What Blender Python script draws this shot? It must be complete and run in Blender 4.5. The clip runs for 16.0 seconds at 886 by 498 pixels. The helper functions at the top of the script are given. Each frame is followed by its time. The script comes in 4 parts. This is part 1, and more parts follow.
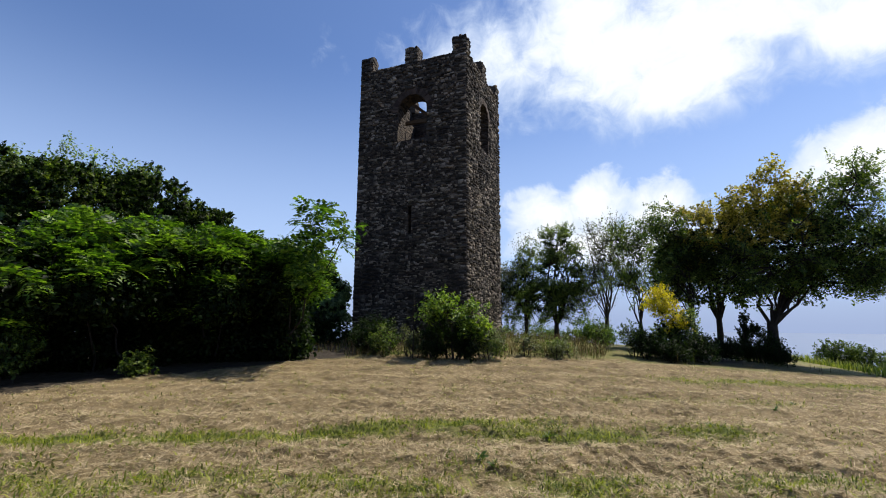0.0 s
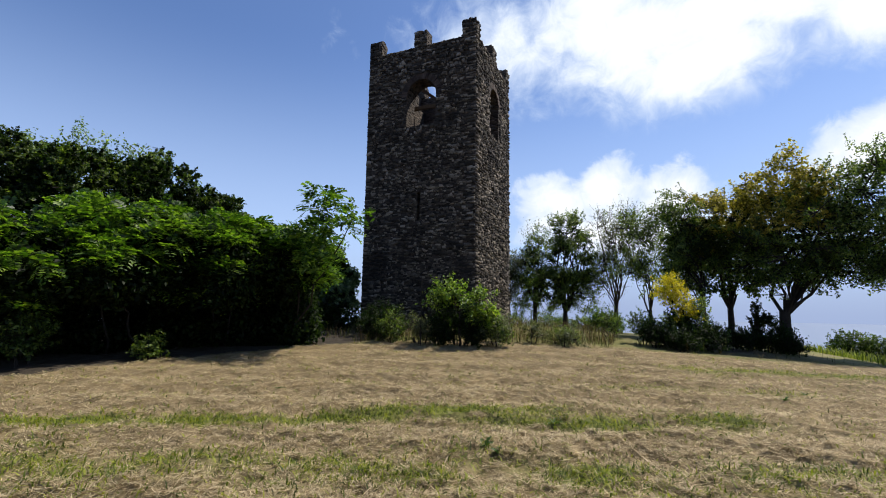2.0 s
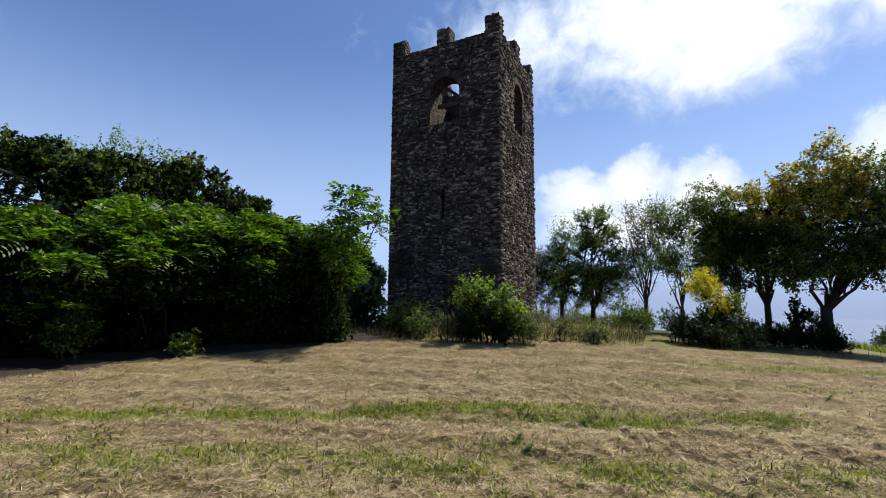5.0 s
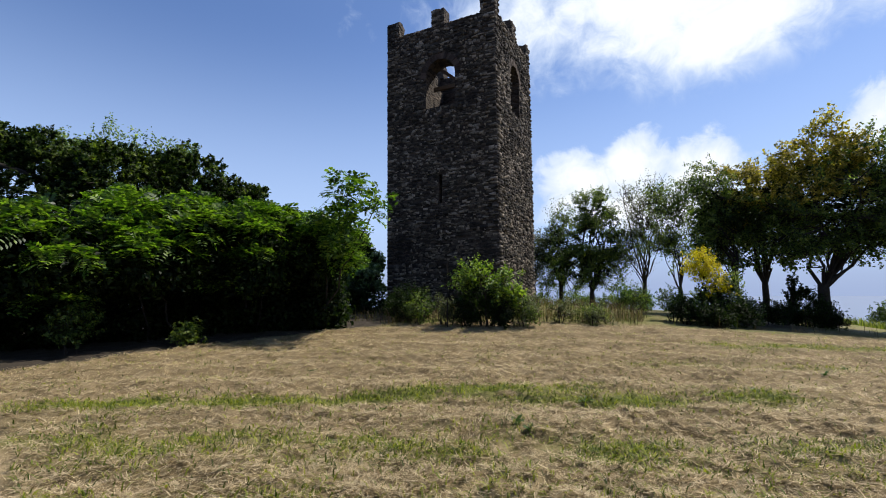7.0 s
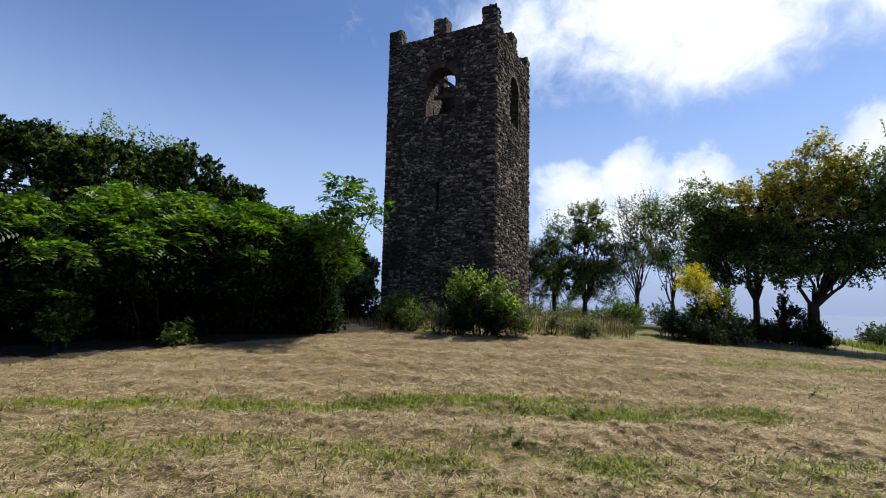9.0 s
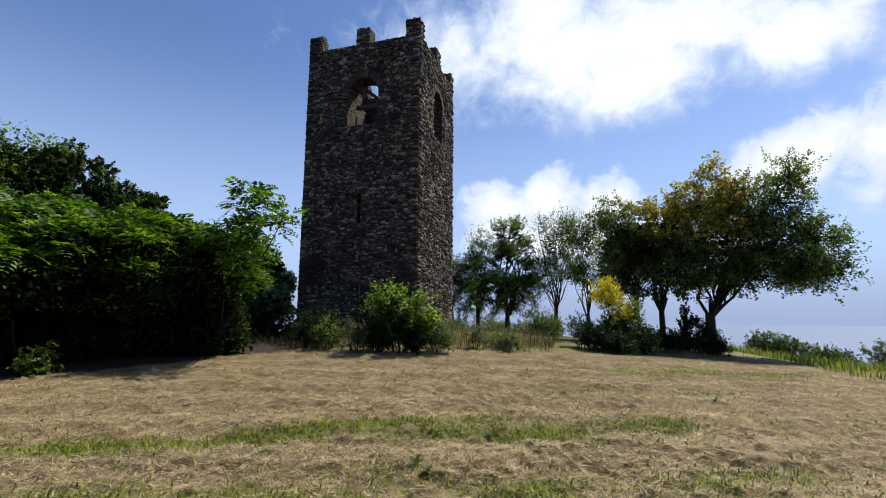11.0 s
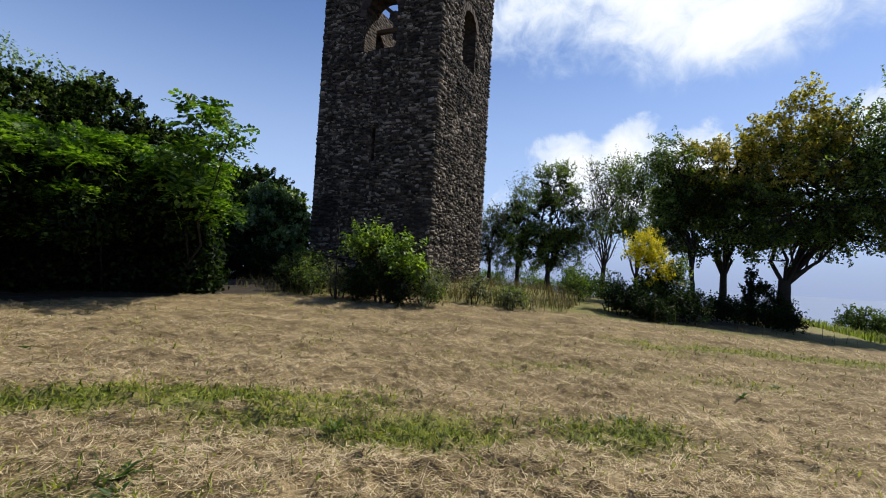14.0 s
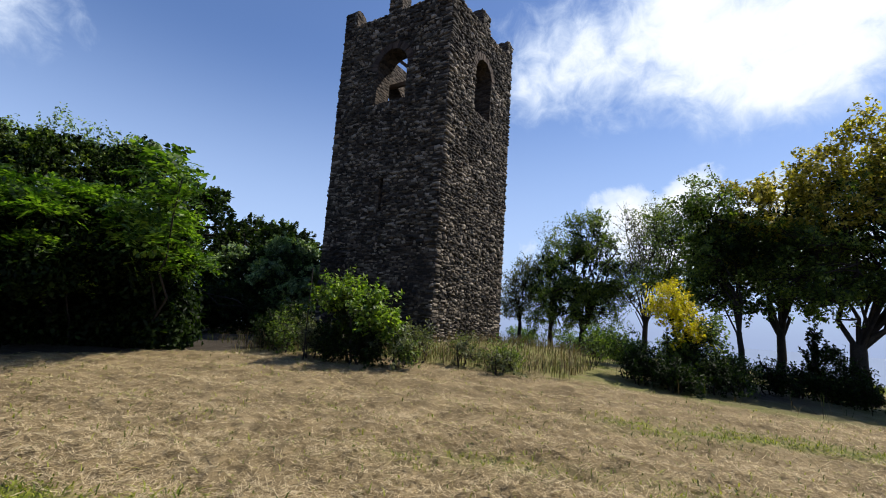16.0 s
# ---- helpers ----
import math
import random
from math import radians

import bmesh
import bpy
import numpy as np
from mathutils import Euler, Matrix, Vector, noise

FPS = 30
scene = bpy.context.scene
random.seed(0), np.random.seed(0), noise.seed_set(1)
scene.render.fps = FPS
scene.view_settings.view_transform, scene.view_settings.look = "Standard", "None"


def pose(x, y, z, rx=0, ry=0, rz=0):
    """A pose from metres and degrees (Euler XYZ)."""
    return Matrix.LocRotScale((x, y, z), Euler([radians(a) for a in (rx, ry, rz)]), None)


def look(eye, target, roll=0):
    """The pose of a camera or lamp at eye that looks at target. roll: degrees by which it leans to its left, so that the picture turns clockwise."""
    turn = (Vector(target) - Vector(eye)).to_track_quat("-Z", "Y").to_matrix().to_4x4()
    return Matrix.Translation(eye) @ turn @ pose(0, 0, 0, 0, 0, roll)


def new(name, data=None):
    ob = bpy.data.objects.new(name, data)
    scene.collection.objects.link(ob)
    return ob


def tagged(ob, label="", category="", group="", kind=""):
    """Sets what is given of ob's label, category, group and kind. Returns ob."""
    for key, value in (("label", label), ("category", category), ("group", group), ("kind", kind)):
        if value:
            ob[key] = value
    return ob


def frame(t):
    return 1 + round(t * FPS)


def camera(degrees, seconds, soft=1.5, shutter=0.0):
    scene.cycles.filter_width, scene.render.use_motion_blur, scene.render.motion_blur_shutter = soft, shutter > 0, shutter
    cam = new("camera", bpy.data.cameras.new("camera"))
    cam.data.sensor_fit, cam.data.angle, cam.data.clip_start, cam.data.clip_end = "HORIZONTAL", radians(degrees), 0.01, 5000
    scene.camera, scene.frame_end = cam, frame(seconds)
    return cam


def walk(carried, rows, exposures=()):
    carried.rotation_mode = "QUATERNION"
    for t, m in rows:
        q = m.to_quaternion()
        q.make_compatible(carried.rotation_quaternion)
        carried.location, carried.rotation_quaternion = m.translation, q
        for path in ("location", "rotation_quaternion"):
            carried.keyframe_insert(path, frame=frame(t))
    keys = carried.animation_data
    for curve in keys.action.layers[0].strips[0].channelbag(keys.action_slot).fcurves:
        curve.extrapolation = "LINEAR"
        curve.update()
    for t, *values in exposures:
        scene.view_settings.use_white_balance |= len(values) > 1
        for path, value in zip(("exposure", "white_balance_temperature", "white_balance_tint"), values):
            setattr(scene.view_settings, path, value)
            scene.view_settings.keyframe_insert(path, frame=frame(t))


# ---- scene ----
cam = camera(88.4, 16.0, soft=1.0)
PATH = [
    (0, (1.577, -0.346, 1.983), (0.823, 1.478, 2.305), 0.3),
    (0.5, (1.591, -0.345, 1.962), (0.815, 1.474, 2.264), 0.4),
    (1, (1.628, -0.313, 1.97), (0.858, 1.508, 2.276), -1.1),
    (1.5, (1.597, -0.276, 1.961), (0.844, 1.554, 2.251), 0.3),
    (2, (1.594, -0.272, 1.974), (0.799, 1.544, 2.24), 0.8),
    (2.5, (1.572, -0.268, 1.961), (0.746, 1.533, 2.232), 1.6),
    (3, (1.581, -0.271, 1.977), (0.762, 1.533, 2.252), 0.6),
    (3.5, (1.535, -0.254, 1.966), (0.707, 1.548, 2.223), 1.2),
    (4, (1.554, -0.281, 1.963), (0.701, 1.509, 2.227), 1.2),
    (4.2, (1.541, -0.294, 1.958), (0.65, 1.478, 2.216), 1.1),
    (6.3, (1.567, -0.284, 1.97), (0.686, 1.496, 2.211), -0.6),
    (6.5, (1.551, -0.285, 1.976), (0.645, 1.485, 2.192), -0.4),
    (7, (1.562, -0.288, 1.965), (0.671, 1.493, 2.153), -0.6),
    (7.5, (1.56, -0.299, 1.966), (0.681, 1.488, 2.155), -0.2),
    (8, (1.567, -0.307, 1.96), (0.703, 1.487, 2.149), 0.5),
    (8.5, (1.576, -0.33, 1.983), (0.71, 1.463, 2.161), 1.0),
    (9, (1.555, -0.33, 1.997), (0.687, 1.458, 2.215), 1.2),
    (9.5, (1.547, -0.332, 2.0), (0.714, 1.47, 2.24), 1.2),
    (10, (1.489, -0.278, 2.008), (0.797, 1.579, 2.276), 2.4),
    (10.2, (1.478, -0.229, 2.004), (0.891, 1.66, 2.304), -0.4),
    (12.3, (2.032, 1.44, 1.915), (1.444, 3.342, 2.104), 2.6),
    (12.5, (2.107, 1.612, 1.921), (1.429, 3.487, 2.073), 2.2),
    (13, (2.284, 2.105, 1.927), (1.484, 3.93, 2.097), 1.8),
    (13.5, (2.562, 2.554, 1.932), (1.61, 4.307, 2.072), 1.6),
    (14, (2.856, 3.11, 1.863), (2.005, 4.918, 1.948), 3.2),
    (14.5, (3.104, 3.633, 1.934), (2.142, 5.386, 1.972), 0.4),
    (15, (3.486, 4.162, 1.97), (2.417, 5.851, 2.034), 0.9),
    (15.5, (3.646, 4.66, 2.014), (2.658, 6.396, 2.123), 1.1),
    (16, (3.905, 5.185, 1.993), (2.841, 6.849, 2.304), 3.8),
]
walk(cam, [(t, look(eye, target, roll)) for t, eye, target, roll in PATH],
     [(0.0, 0.48), (10.0, 0.48), (12.3, 0.4), (14.0, 0.42), (16.0, 0.5)])

# ---- light ----
SUN_AZ, SUN_EL = radians(42), radians(57)
sun_way = Vector((math.sin(SUN_AZ) * math.cos(SUN_EL), math.cos(SUN_AZ) * math.cos(SUN_EL), math.sin(SUN_EL)))
sun = new("sun", bpy.data.lights.new("sun", "SUN"))
sun.data.energy, sun.data.angle, sun.data.color = 5.0, radians(0.53), (1.0, 0.93, 0.82)
sun.matrix_world = look((0, 0, 60), Vector((0, 0, 60)) - sun_way)


def link(tree, a, b):
    tree.links.new(a, b)


def nmath(tree, op, a, b=None, c=None, clamp=False):
    n = tree.nodes.new("ShaderNodeMath")
    n.operation, n.use_clamp = op, clamp
    for i, v in enumerate((a, b, c)):
        if v is None:
            continue
        if isinstance(v, (int, float)):
            n.inputs[i].default_value = v
        else:
            tree.links.new(v, n.inputs[i])
    return n.outputs[0]


def smooth(tree, v, lo, hi):
    n = tree.nodes.new("ShaderNodeMapRange")
    n.interpolation_type = "SMOOTHSTEP"
    tree.links.new(v, n.inputs["Value"])
    n.inputs["From Min"].default_value, n.inputs["From Max"].default_value = lo, hi
    return n.outputs["Result"]


def nnoise(tree, vec, scale, detail=4, rough=0.55, distort=0.0):
    n = tree.nodes.new("ShaderNodeTexNoise")
    n.inputs["Scale"].default_value, n.inputs["Detail"].default_value = scale, detail
    n.inputs["Roughness"].default_value, n.inputs["Distortion"].default_value = rough, distort
    if vec is not None:
        tree.links.new(vec, n.inputs["Vector"])
    return n.outputs["Fac"]


def nmix(tree, fac, a, b, mode="MIX"):
    n = tree.nodes.new("ShaderNodeMix")
    n.data_type, n.blend_type = "RGBA", mode
    for sock, v in ((n.inputs[0], fac), (n.inputs[6], a), (n.inputs[7], b)):
        if isinstance(v, (int, float)):
            sock.default_value = v
        elif isinstance(v, tuple):
            sock.default_value = (*v, 1)
        else:
            tree.links.new(v, sock)
    return n.outputs[2]


def make_world():
    world = bpy.data.worlds.new("summer_sky")
    scene.world = world
    world.use_nodes = True
    t = world.node_tree
    t.nodes.clear()
    sky = t.nodes.new("ShaderNodeTexSky")
    sky.sky_type, sky.sun_disc = "NISHITA", False
    sky.sun_elevation, sky.sun_rotation = SUN_EL, SUN_AZ
    sky.altitude, sky.air_density, sky.dust_density, sky.ozone_density = 300, 1.0, 0.6, 2.0
    coord = t.nodes.new("ShaderNodeTexCoord").outputs["Generated"]
    sep = t.nodes.new("ShaderNodeSeparateXYZ")
    link(t, coord, sep.inputs[0])
    x, y, z = sep.outputs
    deg = 57.29578
    az = nmath(t, "MULTIPLY", nmath(t, "ARCTAN2", x, y), deg)
    el = nmath(t, "MULTIPLY", nmath(t, "ARCSINE", z), deg)
    # cloud banks: azimuth, elevation, half width, half height, slope
    lobes = [(18, 41, 26, 11, 0.0), (4, 31, 30, 8, 0.0), (24, 27, 10, 4.5, 0.0), (7, 27.0, 13, 5.0, 0.1), (-3, 35, 9, 8, 0.0),
             (-3.6, 14.0, 5.4, 4.2, 0.0), (-10.0, 13.3, 7.0, 4.2, 0.0), (4.0, 13.6, 4.6, 3.4, 0.0), (3.6, 12.0, 6, 2.8, 0.0), (-1, 9.0, 20, 3.4, 0.0), (-9.5, 11.2, 6, 2.8, 0.3),
             (23, 16.5, 8, 4.2, 0.3), (34, 16, 12, 8, 0.0), (-82, 25, 12, 10, 0.0)]
    field = None
    for a, e, wa, we, k in lobes:
        da = nmath(t, "SUBTRACT", az, a)
        de = nmath(t, "SUBTRACT", nmath(t, "SUBTRACT", el, e), nmath(t, "MULTIPLY", da, k))
        u, v = nmath(t, "DIVIDE", da, wa), nmath(t, "DIVIDE", de, we)
        d = nmath(t, "SQRT", nmath(t, "ADD", nmath(t, "MULTIPLY", u, u), nmath(t, "MULTIPLY", v, v)))
        lobe = nmath(t, "SUBTRACT", 1.0, d)
        if a == -82:
            lobe = nmath(t, "SUBTRACT", lobe, 0.45)
        field = lobe if field is None else nmath(t, "MAXIMUM", field, lobe)
    field = nmath(t, "MAXIMUM", field, -1.0)
    broad = nnoise(t, coord, 4.5, 7, 0.55, 0.3)
    fine = nnoise(t, coord, 19.0, 7, 0.62, 0.5)
    ragged = nmath(t, "ADD", nmath(t, "MULTIPLY", nmath(t, "SUBTRACT", broad, 0.5), 1.7), nmath(t, "MULTIPLY", nmath(t, "SUBTRACT", fine, 0.5), 1.15))
    heap = nmath(t, "ADD", field, ragged)
    lofty = smooth(t, el, 19.0, 23.0)
    crisp, soft = smooth(t, heap, -0.02, 0.34), smooth(t, heap, -0.28, 0.62)
    edge = nmath(t, "ADD", nmath(t, "MULTIPLY", soft, lofty), nmath(t, "MULTIPLY", crisp, nmath(t, "SUBTRACT", 1.0, lofty)))
    mask = nmath(t, "MULTIPLY", edge, smooth(t, broad, 0.2, 0.45))
    thick = smooth(t, heap, 0.12, 0.95)
    deep = nmix(t, 1.0, sky.outputs[0], (1.04, 1.17, 1.45), "MULTIPLY")
    veil = nmath(t, "MULTIPLY", smooth(t, el, 32.0, 2.0), 0.75)
    pale = nmix(t, veil, deep, (5.3, 6.8, 9.9))
    pale = nmix(t, nmath(t, "MULTIPLY", smooth(t, el, 9.0, -1.0), 0.85), pale, (3.3, 4.15, 6.5))
    cloud = nmix(t, thick, (6.6, 7.8, 9.9), (10.2, 10.5, 10.9))
    colour = nmix(t, nmath(t, "MULTIPLY", mask, smooth(t, el, 0.0, 9.0)), pale, cloud)
    bg = t.nodes.new("ShaderNodeBackground")
    bg.inputs["Strength"].default_value = 0.075
    link(t, colour, bg.inputs["Color"])
    out = t.nodes.new("ShaderNodeOutputWorld")
    link(t, bg.outputs[0], out.inputs["Surface"])


make_world()

# ---- materials ----


def material(name, colours, scale=6.0, rough=0.9, bump=0.3, fine=60.0, island=0.0, random_ob=0.0, spots=None, attr=None, litter_shade=None, translucent=None, gloss=0.3, depth=0.02):
    """Noise-mottled surface: colours dark to light over noise at two scales, with bump."""
    m = bpy.data.materials.new(name)
    m.use_nodes = True
    t = m.node_tree
    p = t.nodes["Principled BSDF"]
    geo = t.nodes.new("ShaderNodeNewGeometry")
    pos = geo.outputs["Position"]
    a, b = nnoise(t, pos, scale, 5), nnoise(t, pos, fine, 3)
    v = nmath(t, "ADD", nmath(t, "MULTIPLY", a, 0.6), nmath(t, "MULTIPLY", b, 0.4))
    if island:
        r = nmath(t, "SUBTRACT", geo.outputs["Random Per Island"], 0.5)
        v = nmath(t, "ADD", v, nmath(t, "MULTIPLY", r, island))
    if random_ob:
        r = nmath(t, "SUBTRACT", t.nodes.new("ShaderNodeObjectInfo").outputs["Random"], 0.5)
        v = nmath(t, "ADD", v, nmath(t, "MULTIPLY", r, random_ob))
    ramp = t.nodes.new("ShaderNodeValToRGB")
    while len(ramp.color_ramp.elements) < len(colours):
        ramp.color_ramp.elements.new(0.5)
    for i, c in enumerate(colours):
        ramp.color_ramp.elements[i].position = 0.22 + 0.56 * i / max(1, len(colours) - 1)
        ramp.color_ramp.elements[i].color = (*c, 1)
    link(t, v, ramp.inputs[0])
    col = ramp.outputs[0]
    if spots:
        c, sc, lo, hi = spots
        col = nmix(t, smooth(t, nnoise(t, pos, sc, 6, 0.65), lo, hi), col, c)
    if attr:
        node = t.nodes.new("ShaderNodeAttribute")
        node.attribute_name = attr[0]
        col = nmix(t, node.outputs["Fac"], col, nmix(t, b, attr[1], attr[2]))
    if litter_shade:
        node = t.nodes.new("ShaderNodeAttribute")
        node.attribute_name = litter_shade[0]
        col = nmix(t, node.outputs["Fac"], col, nmix(t, b, litter_shade[1], litter_shade[2]))
    link(t, col, p.inputs["Base Color"])
    p.inputs["Roughness"].default_value = rough
    p.inputs["Specular IOR Level"].default_value = gloss
    if bump:
        n = t.nodes.new("ShaderNodeBump")
        n.inputs["Strength"].default_value, n.inputs["Distance"].default_value = bump, depth
        link(t, v, n.inputs["Height"])
        link(t, n.outputs[0], p.inputs["Normal"])
    if translucent:
        tr = t.nodes.new("ShaderNodeBsdfTranslucent")
        link(t, nmix(t, 1.0, col, translucent, "MULTIPLY"), tr.inputs["Color"])
        mix = t.nodes.new("ShaderNodeMixShader")
        mix.inputs[0].default_value = 0.46
        link(t, p.outputs[0], mix.inputs[1])
        link(t, tr.outputs[0], mix.inputs[2])
        link(t, mix.outputs[0], t.nodes["Material Output"].inputs["Surface"])
    return m


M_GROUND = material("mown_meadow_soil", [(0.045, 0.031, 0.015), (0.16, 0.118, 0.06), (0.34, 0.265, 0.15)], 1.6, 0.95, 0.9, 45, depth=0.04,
                    attr=("green", (0.05, 0.066, 0.008), (0.15, 0.165, 0.025)), litter_shade=("litter_shade", (0.008, 0.006, 0.004), (0.05, 0.038, 0.024)))
M_HAY = material("dry_hay", [(0.13, 0.092, 0.043), (0.46, 0.365, 0.208), (0.74, 0.63, 0.42)], 0.9, 0.75, 0, 8, island=0.85, translucent=(0.8, 0.75, 0.6))
M_BLADE = material("meadow_grass", [(0.035, 0.052, 0.004), (0.115, 0.15, 0.011), (0.26, 0.275, 0.038)], 1.5, 0.6, 0, 8, island=0.7, translucent=(1.3, 1.4, 0.6))
M_HILL = material("hillside_grass", [(0.045, 0.07, 0.01), (0.13, 0.17, 0.025), (0.25, 0.27, 0.055)], 0.6, 0.6, 0, 8, island=0.6, translucent=(1.2, 1.3, 0.6))
M_ROUGH = material("rank_grass", [(0.02, 0.03, 0.006), (0.06, 0.074, 0.014), (0.13, 0.14, 0.034)], 0.9, 0.7, 0, 8, island=0.7, translucent=(1.1, 1.2, 0.6))
M_DRYGRASS = material("tall_dry_grass", [(0.03, 0.024, 0.012), (0.085, 0.067, 0.033), (0.17, 0.14, 0.073)], 0.9, 0.8, 0, 8, island=0.8, translucent=(0.9, 0.8, 0.5))
# Distance haze is mixed into this base colour to blend the horizon.
M_SEA = material("haze_tinted_sea", [(0.107, 0.152, 0.24), (0.122, 0.167, 0.26)], 0.002, 0.7, 0, 0.02)


def rubble_material(name, colours):
    """Rough walling seen inside the openings: cells of stone with raised faces."""
    m = material(name, colours, 1.2, 0.95, 0, 10)
    t = m.node_tree
    pos = t.nodes.new("ShaderNodeNewGeometry").outputs["Position"]
    squash = t.nodes.new("ShaderNodeMapping")
    squash.inputs["Scale"].default_value = (4.5, 4.5, 8.5)
    link(t, pos, squash.inputs["Vector"])
    cell = t.nodes.new("ShaderNodeTexVoronoi")
    link(t, squash.outputs[0], cell.inputs["Vector"])
    cell.inputs["Scale"].default_value = 1.0
    p = t.nodes["Principled BSDF"]
    old = p.inputs["Base Color"].links[0].from_socket
    grey = t.nodes.new("ShaderNodeSeparateColor")
    link(t, cell.outputs["Color"], grey.inputs[0])
    tone = nmath(t, "ADD", nmath(t, "MULTIPLY", grey.outputs[0], 1.2), 0.35)
    both = nmix(t, 1.0, old, (1, 1, 1), "MULTIPLY")
    mul = t.nodes.new("ShaderNodeVectorMath")
    mul.operation = "SCALE"
    link(t, both, mul.inputs[0])
    link(t, tone, mul.inputs["Scale"])
    link(t, mul.outputs[0], p.inputs["Base Color"])
    n = t.nodes.new("ShaderNodeBump")
    n.inputs["Strength"].default_value, n.inputs["Distance"].default_value = 1.0, 0.06
    n.invert = True
    link(t, cell.outputs["Distance"], n.inputs["Height"])
    link(t, n.outputs[0], p.inputs["Normal"])
    return m


M_RUBBLE = rubble_material("core_rubble", [(0.018, 0.013, 0.009), (0.042, 0.031, 0.022), (0.085, 0.066, 0.05)])
M_INNER = rubble_material("inner_rubble", [(0.022, 0.016, 0.012), (0.052, 0.039, 0.029), (0.1, 0.08, 0.062)])
M_STONE = material("rubble_stone", [(0.0096, 0.0075, 0.0054), (0.0355, 0.0285, 0.0212), (0.095, 0.077, 0.058), (0.255, 0.212, 0.165)], 0.9, 0.9, 0.9, 16, island=0.55, spots=((0.014, 0.011, 0.009), 0.5, 0.5, 0.64))
M_STONE_PIECE = material("single_rubble_stone", [(0.0096, 0.0075, 0.0054), (0.0355, 0.0285, 0.0212), (0.095, 0.077, 0.058), (0.255, 0.212, 0.165)], 0.9, 0.9, 0.9, 16, random_ob=0.55, spots=((0.014, 0.011, 0.009), 0.5, 0.5, 0.64))
M_BRICK = material("old_brick", [(0.025, 0.016, 0.012), (0.045, 0.03, 0.022), (0.08, 0.055, 0.042)], 3, 0.92, 0.5, 40, random_ob=0.5, island=0.3)
M_TIMBER = material("weathered_timber", [(0.06, 0.04, 0.025), (0.14, 0.10, 0.065)], 4, 0.85, 0.4, 40)
M_BARK = material("bark", [(0.008, 0.0065, 0.005), (0.021, 0.017, 0.013), (0.045, 0.038, 0.03)], 5, 0.95, 0.8, 30, depth=0.03)
LEAF_T = (1.5, 1.7, 0.55)


def leaf_material(name, dark, mid, light, scale=0.8, gloss=0.35):
    return material(name, [dark, mid, light], scale, 0.5, 0, 9, island=0.55, translucent=LEAF_T, gloss=gloss)


M_LEAF_BRIGHT = leaf_material("fresh_green_leaf", (0.01, 0.03, 0.003), (0.042, 0.092, 0.008), (0.165, 0.25, 0.03), gloss=0.5)
M_LEAF_FRESH = leaf_material("yellow_green_leaf", (0.025, 0.055, 0.005), (0.09, 0.15, 0.012), (0.24, 0.32, 0.04), gloss=0.5)
# Near-black green: shade within and beneath foliage is put into this colour.
M_LEAF_SHADE = leaf_material("deep_green_shade_leaf", (0.0035, 0.008, 0.0018), (0.0085, 0.018, 0.0038), (0.026, 0.044, 0.009), gloss=0.12)
M_LEAF_BLUE = leaf_material("grey_green_leaf", (0.03, 0.06, 0.02), (0.1, 0.15, 0.062), (0.28, 0.35, 0.19), gloss=0.6)
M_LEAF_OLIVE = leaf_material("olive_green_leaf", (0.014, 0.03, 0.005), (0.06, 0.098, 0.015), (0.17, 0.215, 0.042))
# Olive leaf darkened in colour as if shaded, for lower crowns and bushes.
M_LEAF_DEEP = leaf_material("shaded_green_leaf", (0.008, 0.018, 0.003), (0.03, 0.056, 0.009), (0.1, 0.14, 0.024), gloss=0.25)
M_LEAF_YELLOW = leaf_material("yellowing_leaf", (0.065, 0.062, 0.009), (0.23, 0.19, 0.025), (0.5, 0.39, 0.075))
M_LEAF_GREY = leaf_material("pale_sparse_leaf", (0.04, 0.05, 0.022), (0.08, 0.092, 0.045), (0.15, 0.155, 0.09))
M_FLOWER = leaf_material("broom_flower", (0.17, 0.13, 0.001), (0.42, 0.345, 0.001), (0.72, 0.6, 0.004))

# ---- helpers for meshes ----


def mesh_object(name, bm, mat, parent=None, label="", flat=True):
    me = bpy.data.meshes.new(name)
    bm.to_mesh(me)
    bm.free()
    me.materials.append(mat)
    ob = new(name, me)
    if parent:
        ob.parent = parent
    if label:
        ob["label"] = label
    if not flat:
        me.shade_smooth()
    return ob


def part(name, bm, mat, parent, label=""):
    return mesh_object(name, bm, mat, parent, label)


def soup(name, verts, faces, mat, parent=None, label="", smooth_it=False):
    """A mesh from numpy arrays: verts (n, 3), faces (m, k) all with k corners."""
    me = bpy.data.meshes.new(name)
    n, (m, k) = len(verts), faces.shape
    me.vertices.add(n)
    me.vertices.foreach_set("co", np.asarray(verts, np.float32).ravel())
    me.loops.add(m * k)
    me.loops.foreach_set("vertex_index", faces.astype(np.int32).ravel())
    me.polygons.add(m)
    me.polygons.foreach_set("loop_start", np.arange(0, m * k, k, dtype=np.int32))
    me.update(calc_edges=True)
    me.materials.append(mat)
    if smooth_it:
        me.shade_smooth()
    ob = new(name, me)
    if parent:
        ob.parent = parent
    if label:
        ob["label"] = label
    return ob


def unit(v):
    return v / np.maximum(np.linalg.norm(v, axis=-1, keepdims=True), 1e-9)


def empty(name, label, category, at=(0, 0, 0), group=""):
    ob = new(name)
    ob.empty_display_size = 0.2
    ob.location = at
    return tagged(ob, label, category, group)


